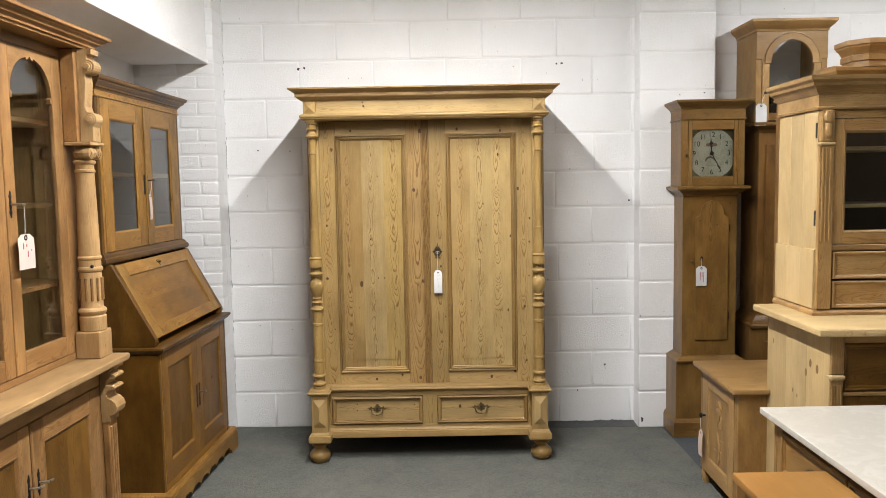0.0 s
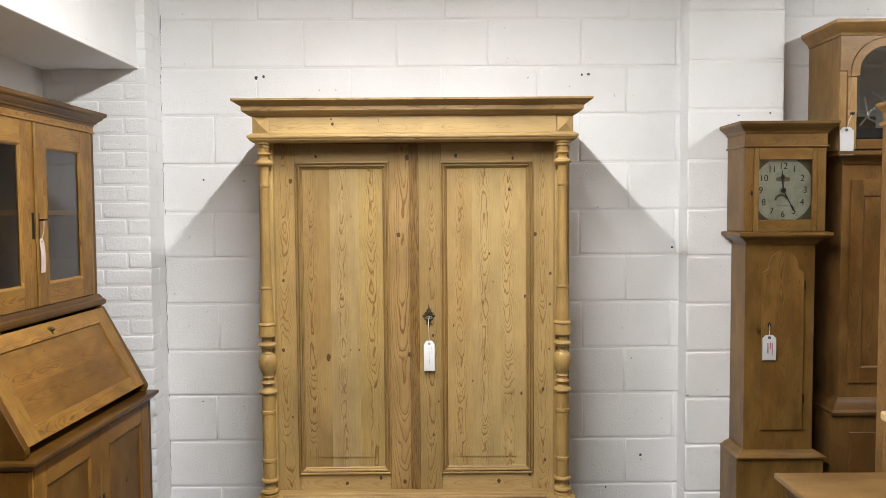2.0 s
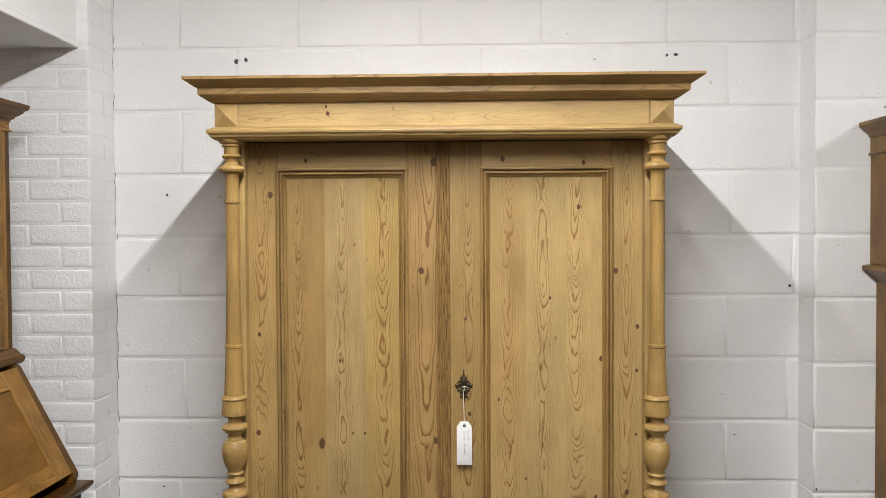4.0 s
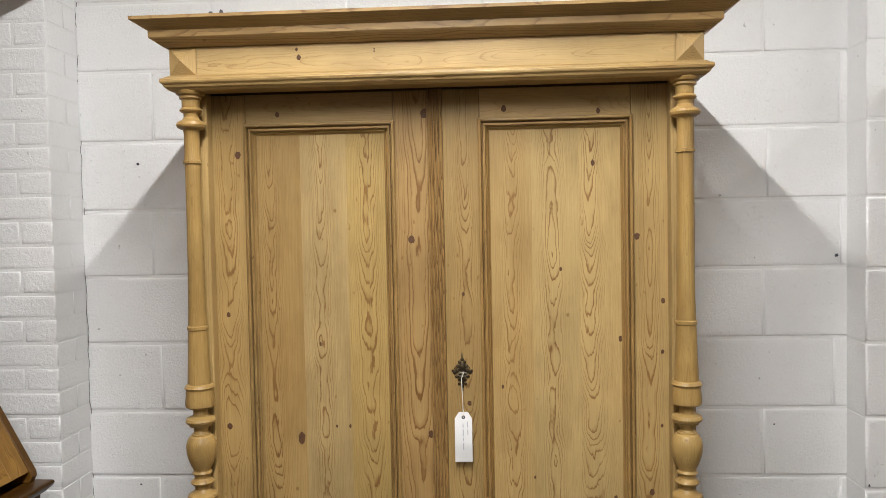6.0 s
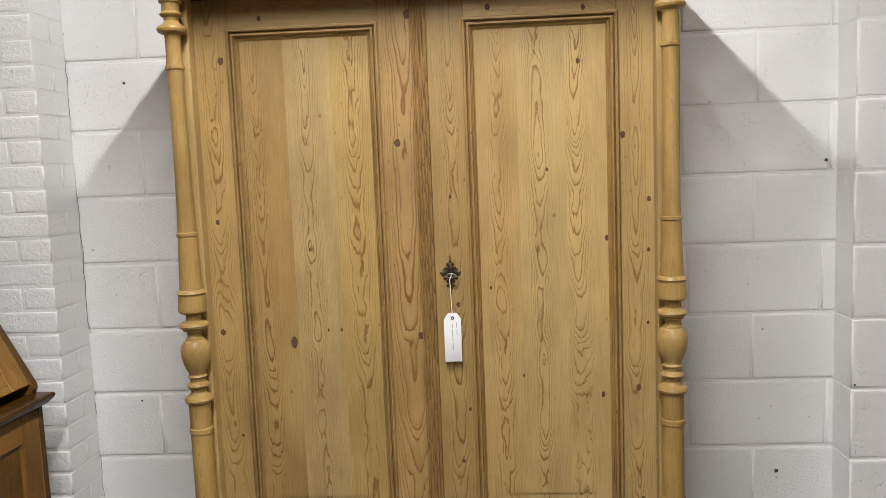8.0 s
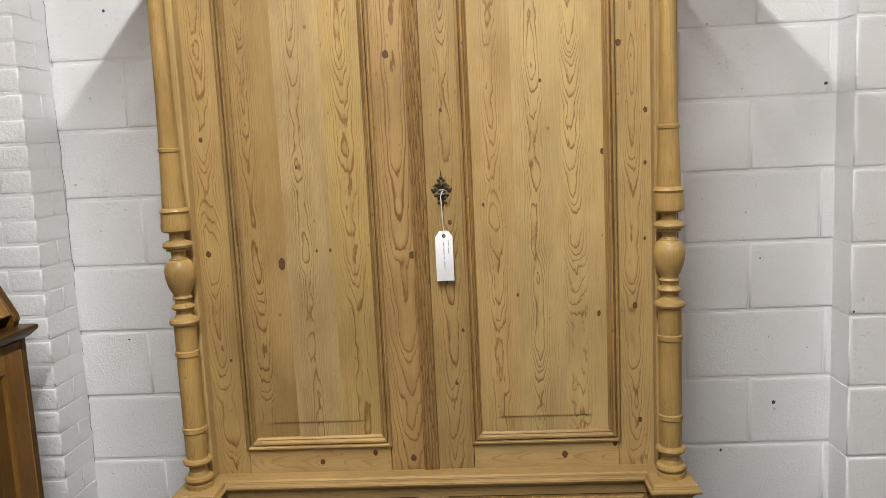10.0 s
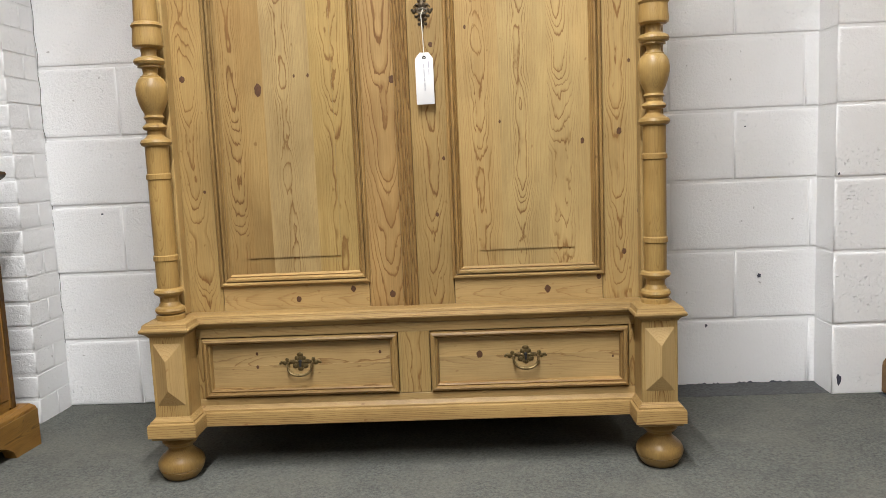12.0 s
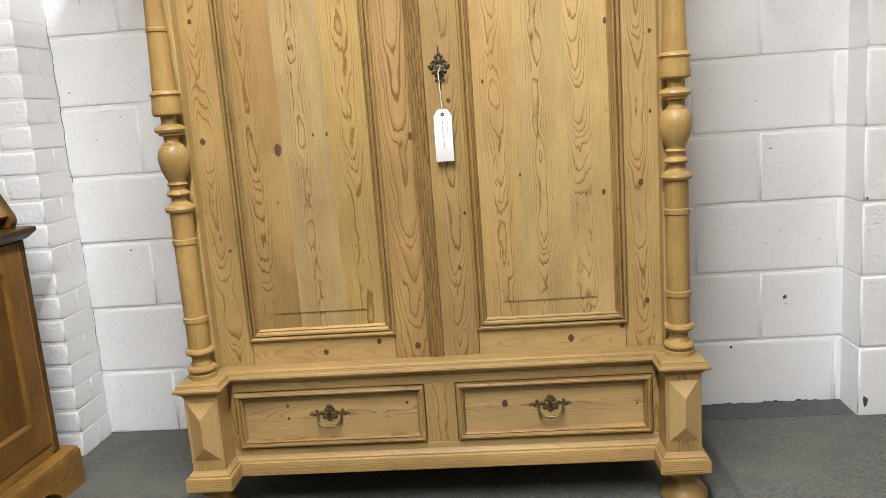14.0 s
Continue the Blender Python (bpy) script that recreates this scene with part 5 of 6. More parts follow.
        s_out += [(y0 - 0.100 + 0.026 * math.cos(t), 1.790 + 0.026 * math.sin(t)) for t in [math.radians(200 - 20 * k) for k in range(9)]]
        s_out += [(y0 - 0.090, 1.820), (y0 - 0.084, 1.840), (y0 - 0.092, 1.930), (y0 - 0.090, 1.962)]
        s_out += [(y0 - 0.100 + 0.028 * math.cos(t), 1.990 + 0.028 * math.sin(t)) for t in [math.radians(250 - 20 * k) for k in range(9)]]
        s_out += [(y0 - 0.100, 2.032), (y0 - 0.118, 2.036), (y0 - 0.118, 2.057), (y0 - 0.0605, 2.057)]
        part("scroll_console", prism(s_out, cx - 0.030, cx + 0.030, 0.002, axis="x"), ROSY_LIT["z"], g, "carved scroll console")
        for zz in (1.790, 1.990):
            for sx in (-1, 1):
                eye = lathe([(0, 0.020), (0.004, 0.019), (0.005, 0.013), (0.009, 0.011), (0.010, 0.0)], 0, 0, 0, 14)
                bmesh.ops.transform(eye, matrix=pose(cx + sx * 0.030, y0 - 0.102, zz, 0, 90 * sx, 0), verts=eye.verts[:])
                part("volute", eye, ROSY_LIT["z"], g, smooth=True)
    part("cornice", mould([(0.030, D), (0.030, y0 - 0.085), (L - 0.030, y0 - 0.085), (L - 0.030, D)], [(-0.10, 2.0585), (0.000, 2.0585), (0.002, 2.066), (0.010, 2.068), (0.012, 2.074), (0.018, 2.079), (0.028, 2.084), (0.031, 2.090), (0.042, 2.095), (0.045, 2.099), (0.056, 2.103), (0.058, 2.113), (-0.10, 2.113)][::-1]), wood["x"], g, smooth=True)
    part("cornice_top", box(0.05, L - 0.05, y0 + 0.016, D, 2.085, 2.104), wood["x"], g)


glazed_dresser()


def numeral(parent, text, x, y, z, size, turn, material):
    cu = bpy.data.curves.new("numeral", "FONT")
    cu.body, cu.size, cu.align_x, cu.align_y, cu.extrude = text, size, "CENTER", "CENTER", 0.0004
    tmp = bpy.data.objects.new("numeral", cu)
    me = bpy.data.meshes.new_from_object(tmp)
    bpy.data.objects.remove(tmp)
    me.materials.append(material)
    ob = new("numeral", me)
    ob.parent = parent
    ob.matrix_basis = Matrix.Translation(Vector((x, y, z)) - CENTRE[parent]) @ pose(0, 0, 0, 90, 0, 0) @ pose(0, 0, 0, 0, 0, turn)
    return ob


def painted_dial():
    m, b, node, put, calc, vec, noise_of, ramp, mix, bump, local = shader("cream_painted_dial")
    n = noise_of(local(), 14.0, 4.0, 0.65)
    put(b.inputs["Base Color"], mix(ramp(n, [(0.45, 0.0), (0.75, 1.0)]), (0.52, 0.515, 0.40), (0.34, 0.32, 0.22)))
    put(b.inputs["Roughness"], 0.4)
    return m


DIAL = painted_dial()
SPANDREL = plain("dark_olive_paint", (0.13, 0.11, 0.06), 0.5, 0, 0.5, 60)


def clock_base(c, wood, x0, x1, y0, y1, z_top, plinth=0.09):
    part("plinth", box(x0 - 0.016, x1 + 0.016, y0 - 0.016, y1, 0.0, plinth, 0.003), wood["x"], c)
    part("plinth_moulding", mould([(x0, y1), (x0, y0), (x1, y0), (x1, y1)], [(-0.01, plinth), (0.014, plinth), (0.010, plinth + 0.010), (0.003, plinth + 0.018), (-0.01, plinth + 0.020)][::-1]), wood["x"], c, smooth=True)
    part("base", box(x0, x1, y0, y1, plinth + 0.001, z_top, 0.003), wood["z"], c)


def short_clock():
    """Country longcase clock with a square hood and a painted dial."""
    c = thing("longcase_clock", pose(1.531, 4.455, 0.008) @ Matrix.Diagonal((0.953, 1, 1, 1)), "brown pine longcase clock with square hood and cream painted dial", "clock", "longcase clocks")
    wood = CLOCK
    D = 0.212
    clock_base(c, wood, -0.212, 0.205, 0.006, D, 0.452)
    part("waist_cove", mould([(-0.168, D), (-0.168, 0.038), (0.165, 0.038), (0.165, D)], [(-0.02, 0.452), (0.046, 0.452), (0.048, 0.459), (0.036, 0.463), (0.028, 0.470), (0.014, 0.477), (0.003, 0.483), (-0.02, 0.483)][::-1]), wood["x"], c, smooth=True)
    part("trunk", box(-0.168, 0.165, 0.040, D, 0.482, 1.432, 0.002), wood["z"], c)
    # trunk door with an arched head
    td = part("door", prism([(-0.090, 0.575), (0.112, 0.575), (0.112, 1.300), (0.082, 1.318)] + arc(0.011, 1.330, 0.070, 8, 172, 12) + [(-0.060, 1.318), (-0.090, 1.300)], 0.030, 0.0405, 0.002), wood["z"], c)
    for z in (0.72, 1.24):
        part("hinge", box(0.113, 0.118, 0.030, 0.042, z - 0.022, z + 0.022, 0.001), IRON, td)
    knob = lathe([(0, 0.004), (0.010, 0.004), (0.012, 0.009), (0.017, 0.011), (0.022, 0.008), (0.024, 0.0)], 0, 0, 0, 12)
    bmesh.ops.transform(knob, matrix=pose(-0.112, 0.040, 1.045, 90, 0, 0), verts=knob.verts[:])
    part("knob", knob, BRASS, td, smooth=True)
    part("key", lobed_plate([(-0.055, 1.062, 0.008, 0.012), (-0.055, 1.046, 0.004, 0.010)], 0.026, 0.005), IRON, td)
    string(td, [(-0.056, 0.020, 1.062), (-0.057, 0.018, 1.035), (-0.058, 0.020, 1.008)])
    label_tag(td, -0.058, 0.020, 1.016, 0.066, 0.115, CARD, RED_INK, [(-0.12, 0.30, 0.72, 0.06), (0.06, 0.28, 0.55, 0.05), (0.2, 0.30, 0.80, 0.04)], lean=-0.02, curl=0.004)
    # hood
    part("hood_moulding", mould([(-0.190, D), (-0.190, 0.010), (0.190, 0.010), (0.190, D)], [(-0.08, 1.428), (-0.022, 1.428), (-0.014, 1.440), (0.002, 1.452), (0.016, 1.460), (0.026, 1.464), (0.030, 1.470), (0.030, 1.482), (0.012, 1.486), (-0.08, 1.486)][::-1]), wood["x"], c, smooth=True)
    part("hood_side", box(-0.192, -0.172, 0.010, D, 1.487, 1.915, 0.002), wood["z"], c)
    part("hood_side", box(0.172, 0.192, 0.010, D, 1.487, 1.915, 0.002), wood["z"], c)
    part("hood_post", box(-0.1915, -0.150, 0.004, 0.020, 1.487, 1.868, 0.002), wood["z"], c)
    part("hood_post", box(0.150, 0.1915, 0.004, 0.020, 1.487, 1.868, 0.002), wood["z"], c)
    part("frieze", box(-0.194, 0.194, 0.000, D, 1.872, 1.925, 0.002), wood["x"], c)
    part("frieze_bead", mould([(-0.192, D), (-0.192, 0.004), (0.192, 0.004), (0.192, D)], [(-0.01, 1.864), (0.006, 1.864), (0.009, 1.868), (0.006, 1.873), (-0.01, 1.873)][::-1]), wood["x"], c)
    part("cornice", mould([(-0.194, D), (-0.194, 0.000), (0.194, 0.000), (0.194, D)], [(-0.10, 1.9255), (0.002, 1.9255), (0.006, 1.934), (0.014, 1.942), (0.026, 1.952), (0.036, 1.960), (0.040, 1.966), (0.040, 1.977), (-0.10, 1.977)][::-1]), wood["x"], c, smooth=True)
    part("hood_top", box(-0.10, 0.10, 0.101, D, 1.93, 1.97), wood["x"], c)
    # hood door with its pane, and the dial behind
    hd = part("hood_door", box(-0.149, -0.126, 0.000, 0.016, 1.4865, 1.862, 0.002), wood["z"], c)
    part("stile", box(0.126, 0.149, 0.000, 0.016, 1.4865, 1.862, 0.002), wood["z"], hd)
    part("rail", box(-0.1255, 0.1255, 0.0004, 0.016, 1.4865, 1.540, 0.002), wood["x"], hd)
    part("rail", box(-0.1255, 0.1255, 0.0004, 0.016, 1.808, 1.862, 0.002), wood["x"], hd)
    pane = part("pane", box(-0.130, 0.130, 0.008, 0.010, 1.536, 1.812), GLASS, hd)
    part("hook", lobed_plate([(-0.160, 1.660, 0.005, 0.012)], 0.000, 0.006), IRON, hd)
    dial = part("dial", box(-0.138, 0.138, 0.020, 0.023, 1.530, 1.818), DIAL, c, "cream painted dial with black numerals")
    CX, CZ = -0.004, 1.672
    for sx in (-1, 1):
        for sz in (-1, 1):
            pts = [(CX + sx * 0.134, CZ + sz * 0.139)] + [(CX + sx * 0.146 * math.cos(t), CZ + sz * 0.146 * math.sin(t)) for t in [math.radians(24 + 42 * k / 8) for k in range(9)]]
            part("spandrel", prism([(min(max(x, -0.137), 0.137), z) for x, z in pts], 0.0185, 0.0200), SPANDREL, dial)
    for h in range(1, 13):
        a = math.radians(90 - 30 * h)
        numeral(dial, str(h), CX + 0.105 * math.cos(a), 0.0192, CZ + 0.108 * math.sin(a), 0.042, 0, BLACK)
    for k in range(60):
        a = math.radians(6 * k)
        tick = box(-0.0008, 0.0008, 0, 0.0005, 0.130, 0.134)
        bmesh.ops.transform(tick, matrix=pose(CX, 0.0192, CZ) @ pose(0, 0, 0, 0, math.degrees(a), 0), verts=tick.verts[:])
        if k % 5 == 0:
            part("minute_mark", tick, BLACK, dial)
        else:
            tick.free()
    part("motif", lobed_plate([(CX, CZ + 0.052, 0.016, 0.018), (CX - 0.020, CZ + 0.050, 0.014, 0.010), (CX + 0.020, CZ + 0.050, 0.014, 0.010)], 0.0195, 0.0008), plain("faded_painted_flowers", (0.22, 0.14, 0.09), 0.5, 0, 0.5, 150), dial, "faded painted flower spray")
    part("calendar_slot", prism(arc(CX - 0.008, CZ - 0.050, 0.034, 20, 170, 10) + arc(CX - 0.008, CZ - 0.050, 0.024, 170, 20, 10), 0.0188, 0.0199), SPANDREL, dial)
    part("writing", box(CX - 0.030, CX + 0.026, 0.0190, 0.0199, CZ - 0.070, CZ - 0.066), INK, dial)
    # pointers
    mn = prism([(-0.003, 0.0), (0.003, 0.0), (0.0022, 0.075), (0.0055, 0.082), (0.0, 0.120), (-0.0055, 0.082), (-0.0022, 0.075)], 0.014, 0.015)
    bmesh.ops.transform(mn, matrix=pose(CX, 0, CZ) @ pose(0, 0, 0, 0, 151, 0), verts=mn.verts[:])
    part("minute_indicator", mn, BLACK, dial)
    hr = prism([(-0.0035, 0.0), (0.0035, 0.0), (0.003, 0.045), (0.011, 0.056), (0.004, 0.068), (0.0, 0.095), (-0.004, 0.068), (-0.011, 0.056), (-0.003, 0.045)], 0.016, 0.017)
    bmesh.ops.transform(hr, matrix=pose(CX, 0, CZ) @ pose(0, 0, 0, 0, -4, 0), verts=hr.verts[:])
    part("hour_indicator", hr, BLACK, dial)
    hub = lathe([(0, 0.012), (0.004, 0.011), (0.007, 0.0)], 0, 0, 0, 14)
    bmesh.ops.transform(hub, matrix=pose(CX, 0.014, CZ, 90, 0, 0), verts=hub.verts[:])
    part("hub", hub, BLACK, dial)


short_clock()


def tall_clock():
    """Tall longcase clock with an arched hood window, no dial behind the glass."""
    c = thing("longcase_clock", pose(1.99, 4.49, 0.008), "tall dark pine longcase clock with an arched glazed hood", "clock", "longcase clocks")
    wood = TALL
    D = 0.30
    clock_base(c, wood, -0.215, 0.215, 0.010, D, 0.640)
    part("waist_cove", mould([(-0.165, D), (-0.165, 0.045), (0.165, 0.045), (0.165, D)], [(-0.02, 0.640), (0.050, 0.640), (0.052, 0.654), (0.038, 0.664), (0.028, 0.684), (0.012, 0.698), (0.003, 0.712), (-0.02, 0.712)][::-1]), wood["x"], c, smooth=True)
    part("base_panel", box(-0.13, 0.13, 0.004, 0.0095, 0.20, 0.56, 0.003), wood["z"], c)
    part("trunk", box(-0.165, 0.165, 0.045, D, 0.700, 1.795, 0.002), wood["z"], c)
    td = framed_door(c, -0.125, 0.125, 0.78, 1.72, 0.036, wood, stile=0.055, rail=0.07, thick=0.009, sink=0.005, mould_w=0.010)
    part("hood_moulding", mould([(-0.190, D), (-0.190, 0.012), (0.190, 0.012), (0.190, D)], [(-0.09, 1.790), (-0.026, 1.790), (-0.016, 1.806), (0.006, 1.818), (0.022, 1.826), (0.026, 1.832), (0.026, 1.846), (0.008, 1.850), (-0.09, 1.850)][::-1]), wood["x"], c, smooth=True)
    part("hood_side", box(-0.206, -0.184, 0.012, D, 1.851, 2.360, 0.002), HOOD["z"], c)
    part("hood_side", box(0.184, 0.206, 0.012, D, 1.851, 2.360, 0.002), HOOD["z"], c)
    for s in (-1, 1):
        part("hood_post", box(min(s * 0.205, s * 0.172), max(s * 0.205, s * 0.172), 0.004, 0.024, 1.851, 2.205, 0.002), HOOD["z"], c)
    # front board cut to an arch, and the arched door frame inside it
    R = 0.128
    outer = [(-0.205, 2.206), (-0.172, 2.206), (-0.172, 2.180), (-0.150, 2.180)] + [(-x, z) for x, z in arc(0, 2.195, 0.158, 0, 180, 18)] + [(0.150, 2.180), (0.172, 2.180), (0.172, 2.206), (0.205, 2.206), (0.205, 2.362), (-0.205, 2.362)]
    part("arched_board", prism(outer, 0.000, 0.020, 0.0015), HOOD["x"], c)
    hd = part("hood_door", box(-0.168, -R, 0.000, 0.020, 1.856, 2.178, 0.002), TAN["z"], c, "arched glazed hood door")
    part("stile", box(R, 0.168, 0.000, 0.020, 1.856, 2.178, 0.002), TAN["z"], hd)
    part("rail", box(-R + 0.0005, R - 0.0005, 0.0004, 0.020, 1.856, 1.900, 0.002), wood["x"], hd)
    ringo = arc(0, 2.195, 0.156, -6, 186, 22) + arc(0, 2.195, R - 0.010, 186, -6, 22)
    part("arched_rail", prism(ringo, -0.004, 0.018, 0.002), TAN["x"], hd)
    shape = [(-R - 0.004, 1.895), (R + 0.004, 1.895), (R + 0.004, 2.195)] + arc(0, 2.195, R + 0.002, 0, 180, 18)[1:]
    pane = part("pane", prism(shape, 0.010, 0.013), GLASS, hd)
    part("escutcheon", lobed_plate([(-0.148, 2.015, 0.012, 0.008)], -0.001, 0.004), IRON, hd)
    # bare movement on its seat board behind the glass
    mv = part("movement", box(-0.05, 0.05, 0.16, 0.22, 1.957, 2.02, 0.003), plain("dull_brass_plate", (0.12, 0.095, 0.05), 0.4, 0.9, 0.4, 80), c, "bare brass clock movement")
    part("seat_board", box(-0.15, 0.15, 0.05, 0.26, 1.905, 1.955, 0.003), BLACK, c)
    rods = tube([(-0.06, 0.10, 1.97), (0.00, 0.08, 2.06), (0.05, 0.09, 2.00)], 0.0045, 6)
    tube([(-0.04, 0.10, 2.10), (-0.03, 0.08, 2.00), (0.03, 0.08, 1.975)], 0.0045, 6, rods)
    tube([(0.0, 0.10, 2.12), (0.06, 0.08, 2.07)], 0.0045, 6, rods)
    part("levers", rods, plain("bright_steel", (0.75, 0.74, 0.72), 0.35, 0.6, 0.1, 150), mv)
    string(c, [(-0.150, -0.002, 2.013), (-0.165, -0.006, 1.985), (-0.176, -0.008, 1.945)])
    label_tag(c, -0.178, -0.010, 1.953, 0.062, 0.125, CARD, INK, [], lean=0.0, curl=0.004)
    part("cornice", mould([(-0.206, D), (-0.206, 0.000), (0.206, 0.000), (0.206, D)], [(-0.03, 2.3625), (0.002, 2.3625), (0.004, 2.374), (0.012, 2.384), (0.026, 2.396), (0.034, 2.408), (0.038, 2.414), (0.038, 2.428), (-0.03, 2.428)][::-1]), HOOD["x"], c, smooth=True)


tall_clock()


def glass_dresser():
    """Dresser with a bare pale end, glazed top and long worktop, facing the room."""
    g = thing("dresser", pose(1.305, 2.70, FLOOR_Z), "pine dresser with bare pale ends, glazed cupboard top and small drawers", "dresser")
    wood = TAN
    W, D = 1.15, 0.58
    part("worktop", box(0.0, W, 0.0, D + 0.02, 0.948, 0.978, 0.010, 3), PALE["x"], g, "pale scrubbed worktop with rounded edge", smooth=True)
    for x0 in (0.062, W - 0.084):
        for k in range(3):
            part("side_panel", box(x0, x0 + 0.022, 0.052 + k * 0.178, 0.052 + (k + 1) * 0.178 - 0.0008, 0.0, 0.947, 0.001), PALE["z"], g)
    part("back_panel", box(0.085, W - 0.085, D - 0.02, D - 0.005, 0.05, 0.947), CAVITY_SHADE, g)
    for cx in (0.087, W - 0.087):
        pil = part("pilaster", box(cx - 0.024, cx + 0.024, 0.045, 0.075, 0.08, 0.78, 0.002), wood["z"], g)
        for k in range(4):
            part("reed", tube([(cx - 0.0165 + k * 0.011, 0.046, z) for z in (0.12, 0.42, 0.76)], 0.004, 6), wood["z"], pil, smooth=True)
        part("pilaster_head", box(cx - 0.024, cx + 0.024, 0.040, 0.075, 0.802, 0.946, 0.003), wood["z"], g)
        part("pilaster_bead", box(cx - 0.028, cx + 0.028, 0.034, 0.075, 0.781, 0.801, 0.006), PALE["x"], g)
    part("plinth", box(0.09, W - 0.09, 0.06, 0.08, 0.0, 0.08, 0.002), wood["x"], g)
    part("top_rail", box(0.112, W - 0.112, 0.056, 0.08, 0.915, 0.946, 0.001), wood["x"], g)
    for i in range(2):
        x0 = 0.114 + i * 0.463
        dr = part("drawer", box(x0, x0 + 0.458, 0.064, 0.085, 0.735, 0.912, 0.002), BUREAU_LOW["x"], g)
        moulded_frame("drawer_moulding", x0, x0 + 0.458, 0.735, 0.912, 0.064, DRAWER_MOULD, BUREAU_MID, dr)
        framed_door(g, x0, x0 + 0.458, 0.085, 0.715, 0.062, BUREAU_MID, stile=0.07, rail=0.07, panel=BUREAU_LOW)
    part("mid_rail", box(0.112, W - 0.112, 0.054, 0.08, 0.717, 0.733, 0.004), wood["x"], g)
    # upper part: x from 0.145, front at 0.29
    ux0, ux1, uy, ub = 0.118, W - 0.118, 0.292, 0.64
    part("foot_moulding", mould([(ux0, ub), (ux0, uy), (ux1, uy), (ux1, ub)], [(-0.02, 0.979), (0.016, 0.979), (0.016, 0.990), (0.008, 0.998), (-0.004, 1.002), (-0.02, 1.002)][::-1]), wood["x"], g, smooth=True)
    for x0 in (ux0, ux1 - 0.022):
        s = -1 if x0 < 0.5 else 1
        for k in range(3):
            a, b = uy + 0.003 + k * 0.114, uy + 0.003 + (k + 1) * 0.114
            part("side_panel", box(x0, x0 + 0.022, a, b - 0.0008, 1.20, 1.777, 0.001), PALE["z"], g)
            part("side_panel", box(x0 + (-0.008 if s < 0 else 0), x0 + 0.022 + (0.008 if s > 0 else 0), a, b - 0.0008, 1.003, 1.238, 0.001), PALE["z"], g)
    for z in (1.36, 1.70):
        part("hinge", box(ux0 - 0.003, ux0 + 0.002, uy + 0.006, uy + 0.016, z - 0.03, z + 0.03, 0.001), IRON, g)
    # back and inner floor carry the cupboard's inner shade as colour
    part("back_panel", box(ux0 + 0.023, ux1 - 0.023, ub - 0.015, ub, 0.98, 1.90), CAVITY_SHADE, g)
    part("inner_floor", box(ux0 + 0.023, ux1 - 0.023, uy + 0.03, ub - 0.016, 1.245, 1.265), CAVITY_SHADE, g)
    for z in (1.405, 1.63):
        part("shelf", box(ux0 + 0.023, ux1 - 0.023, uy + 0.05, ub - 0.016, z - 0.008, z + 0.008, 0.002), PALE["x"], g)
    for cx in (ux0 + 0.029, ux1 - 0.029):
        pil = part("pilaster", box(cx - 0.028, cx + 0.028, uy - 0.014, uy + 0.010, 1.003, 1.640, 0.002), wood["z"], g)
        for k in range(3):
            part("reed", tube([(cx - 0.015 + k * 0.015, uy - 0.012, z) for z in (1.27, 1.45, 1.63)], 0.005, 6), wood["z"], pil, smooth=True)
        part("pilaster_bead", box(cx - 0.031, cx + 0.031, uy - 0.022, uy + 0.010, 1.641, 1.655, 0.005), PALE["x"], g)
        capital = box(cx - 0.026, cx + 0.026, uy - 0.020, uy + 0.010, 1.656, 1.777, 0.004)
        blob(cx, uy - 0.024, 1.75, 0.022, 0.012, 0.026, capital)
        blob(cx, uy - 0.022, 1.70, 0.016, 0.010, 0.034, capital)
        part("carved_capital", capital, wood["z"], g)
    part("frieze", box(ux0 + 0.058, ux1 - 0.058, uy - 0.004, uy + 0.015, 1.745, 1.777, 0.001), wood["x"], g)
    part("mid_rail", box(ux0 + 0.058, ux1 - 0.058, uy - 0.006, uy + 0.015, 1.232, 1.256, 0.004), wood["x"], g)
    xm = (ux0 + ux1) / 2
    for x0, x1 in ((ux0 + 0.059, xm - 0.001), (xm + 0.001, ux1 - 0.059)):
        framed_door(g, x0, x1, 1.258, 1.742, uy - 0.004, wood, stile=0.040, rail=0.042, glass=True)
        for z0, z1 in ((1.006, 1.113), (1.121, 1.228)):
            dr = part("drawer", box(x0 + 0.012, x1 - 0.012, uy - 0.004, uy + 0.012, z0 + 0.004, z1 - 0.004, 0.002), wood["x"], g)
            moulded_frame("drawer_moulding", x0 + 0.006, x1 - 0.006, z0, z1, uy - 0.004, [(0.0, -0.01), (0.0, 0.004), (0.004, 0.008), (0.010, 0.006), (0.016, 0.000), (0.016, -0.01)], wood, dr)
    part("cornice", mould([(ux0, ub), (ux0, uy - 0.004), (ux1, uy - 0.004), (ux1, ub)], [(-0.250, 1.7780), (0.010, 1.7780), (0.014, 1.7854), (0.006, 1.7910), (0.006, 1.8338), (0.014, 1.8394), (0.022, 1.8524), (0.030, 1.8598), (0.042, 1.8673), (0.046, 1.8784), (0.058, 1.8877), (0.060, 1.9026), (-0.250, 1.9026)][::-1]), wood["x"], g, smooth=True)
    for y, z, r in ((0.527, 0.829, 0.012), (0.197, 0.809, 0.017), (0.143, 0.798, 0.018), (0.232, 0.765, 0.016), (0.339, 0.667, 0.010), (0.303, 0.653, 0.008)):
        bm = bmesh.new()
        blob(0.062, y, z, 0.001, r * 0.6, r, bm)
        part("knot", bm, KNOT_RIM, g)


glass_dresser()


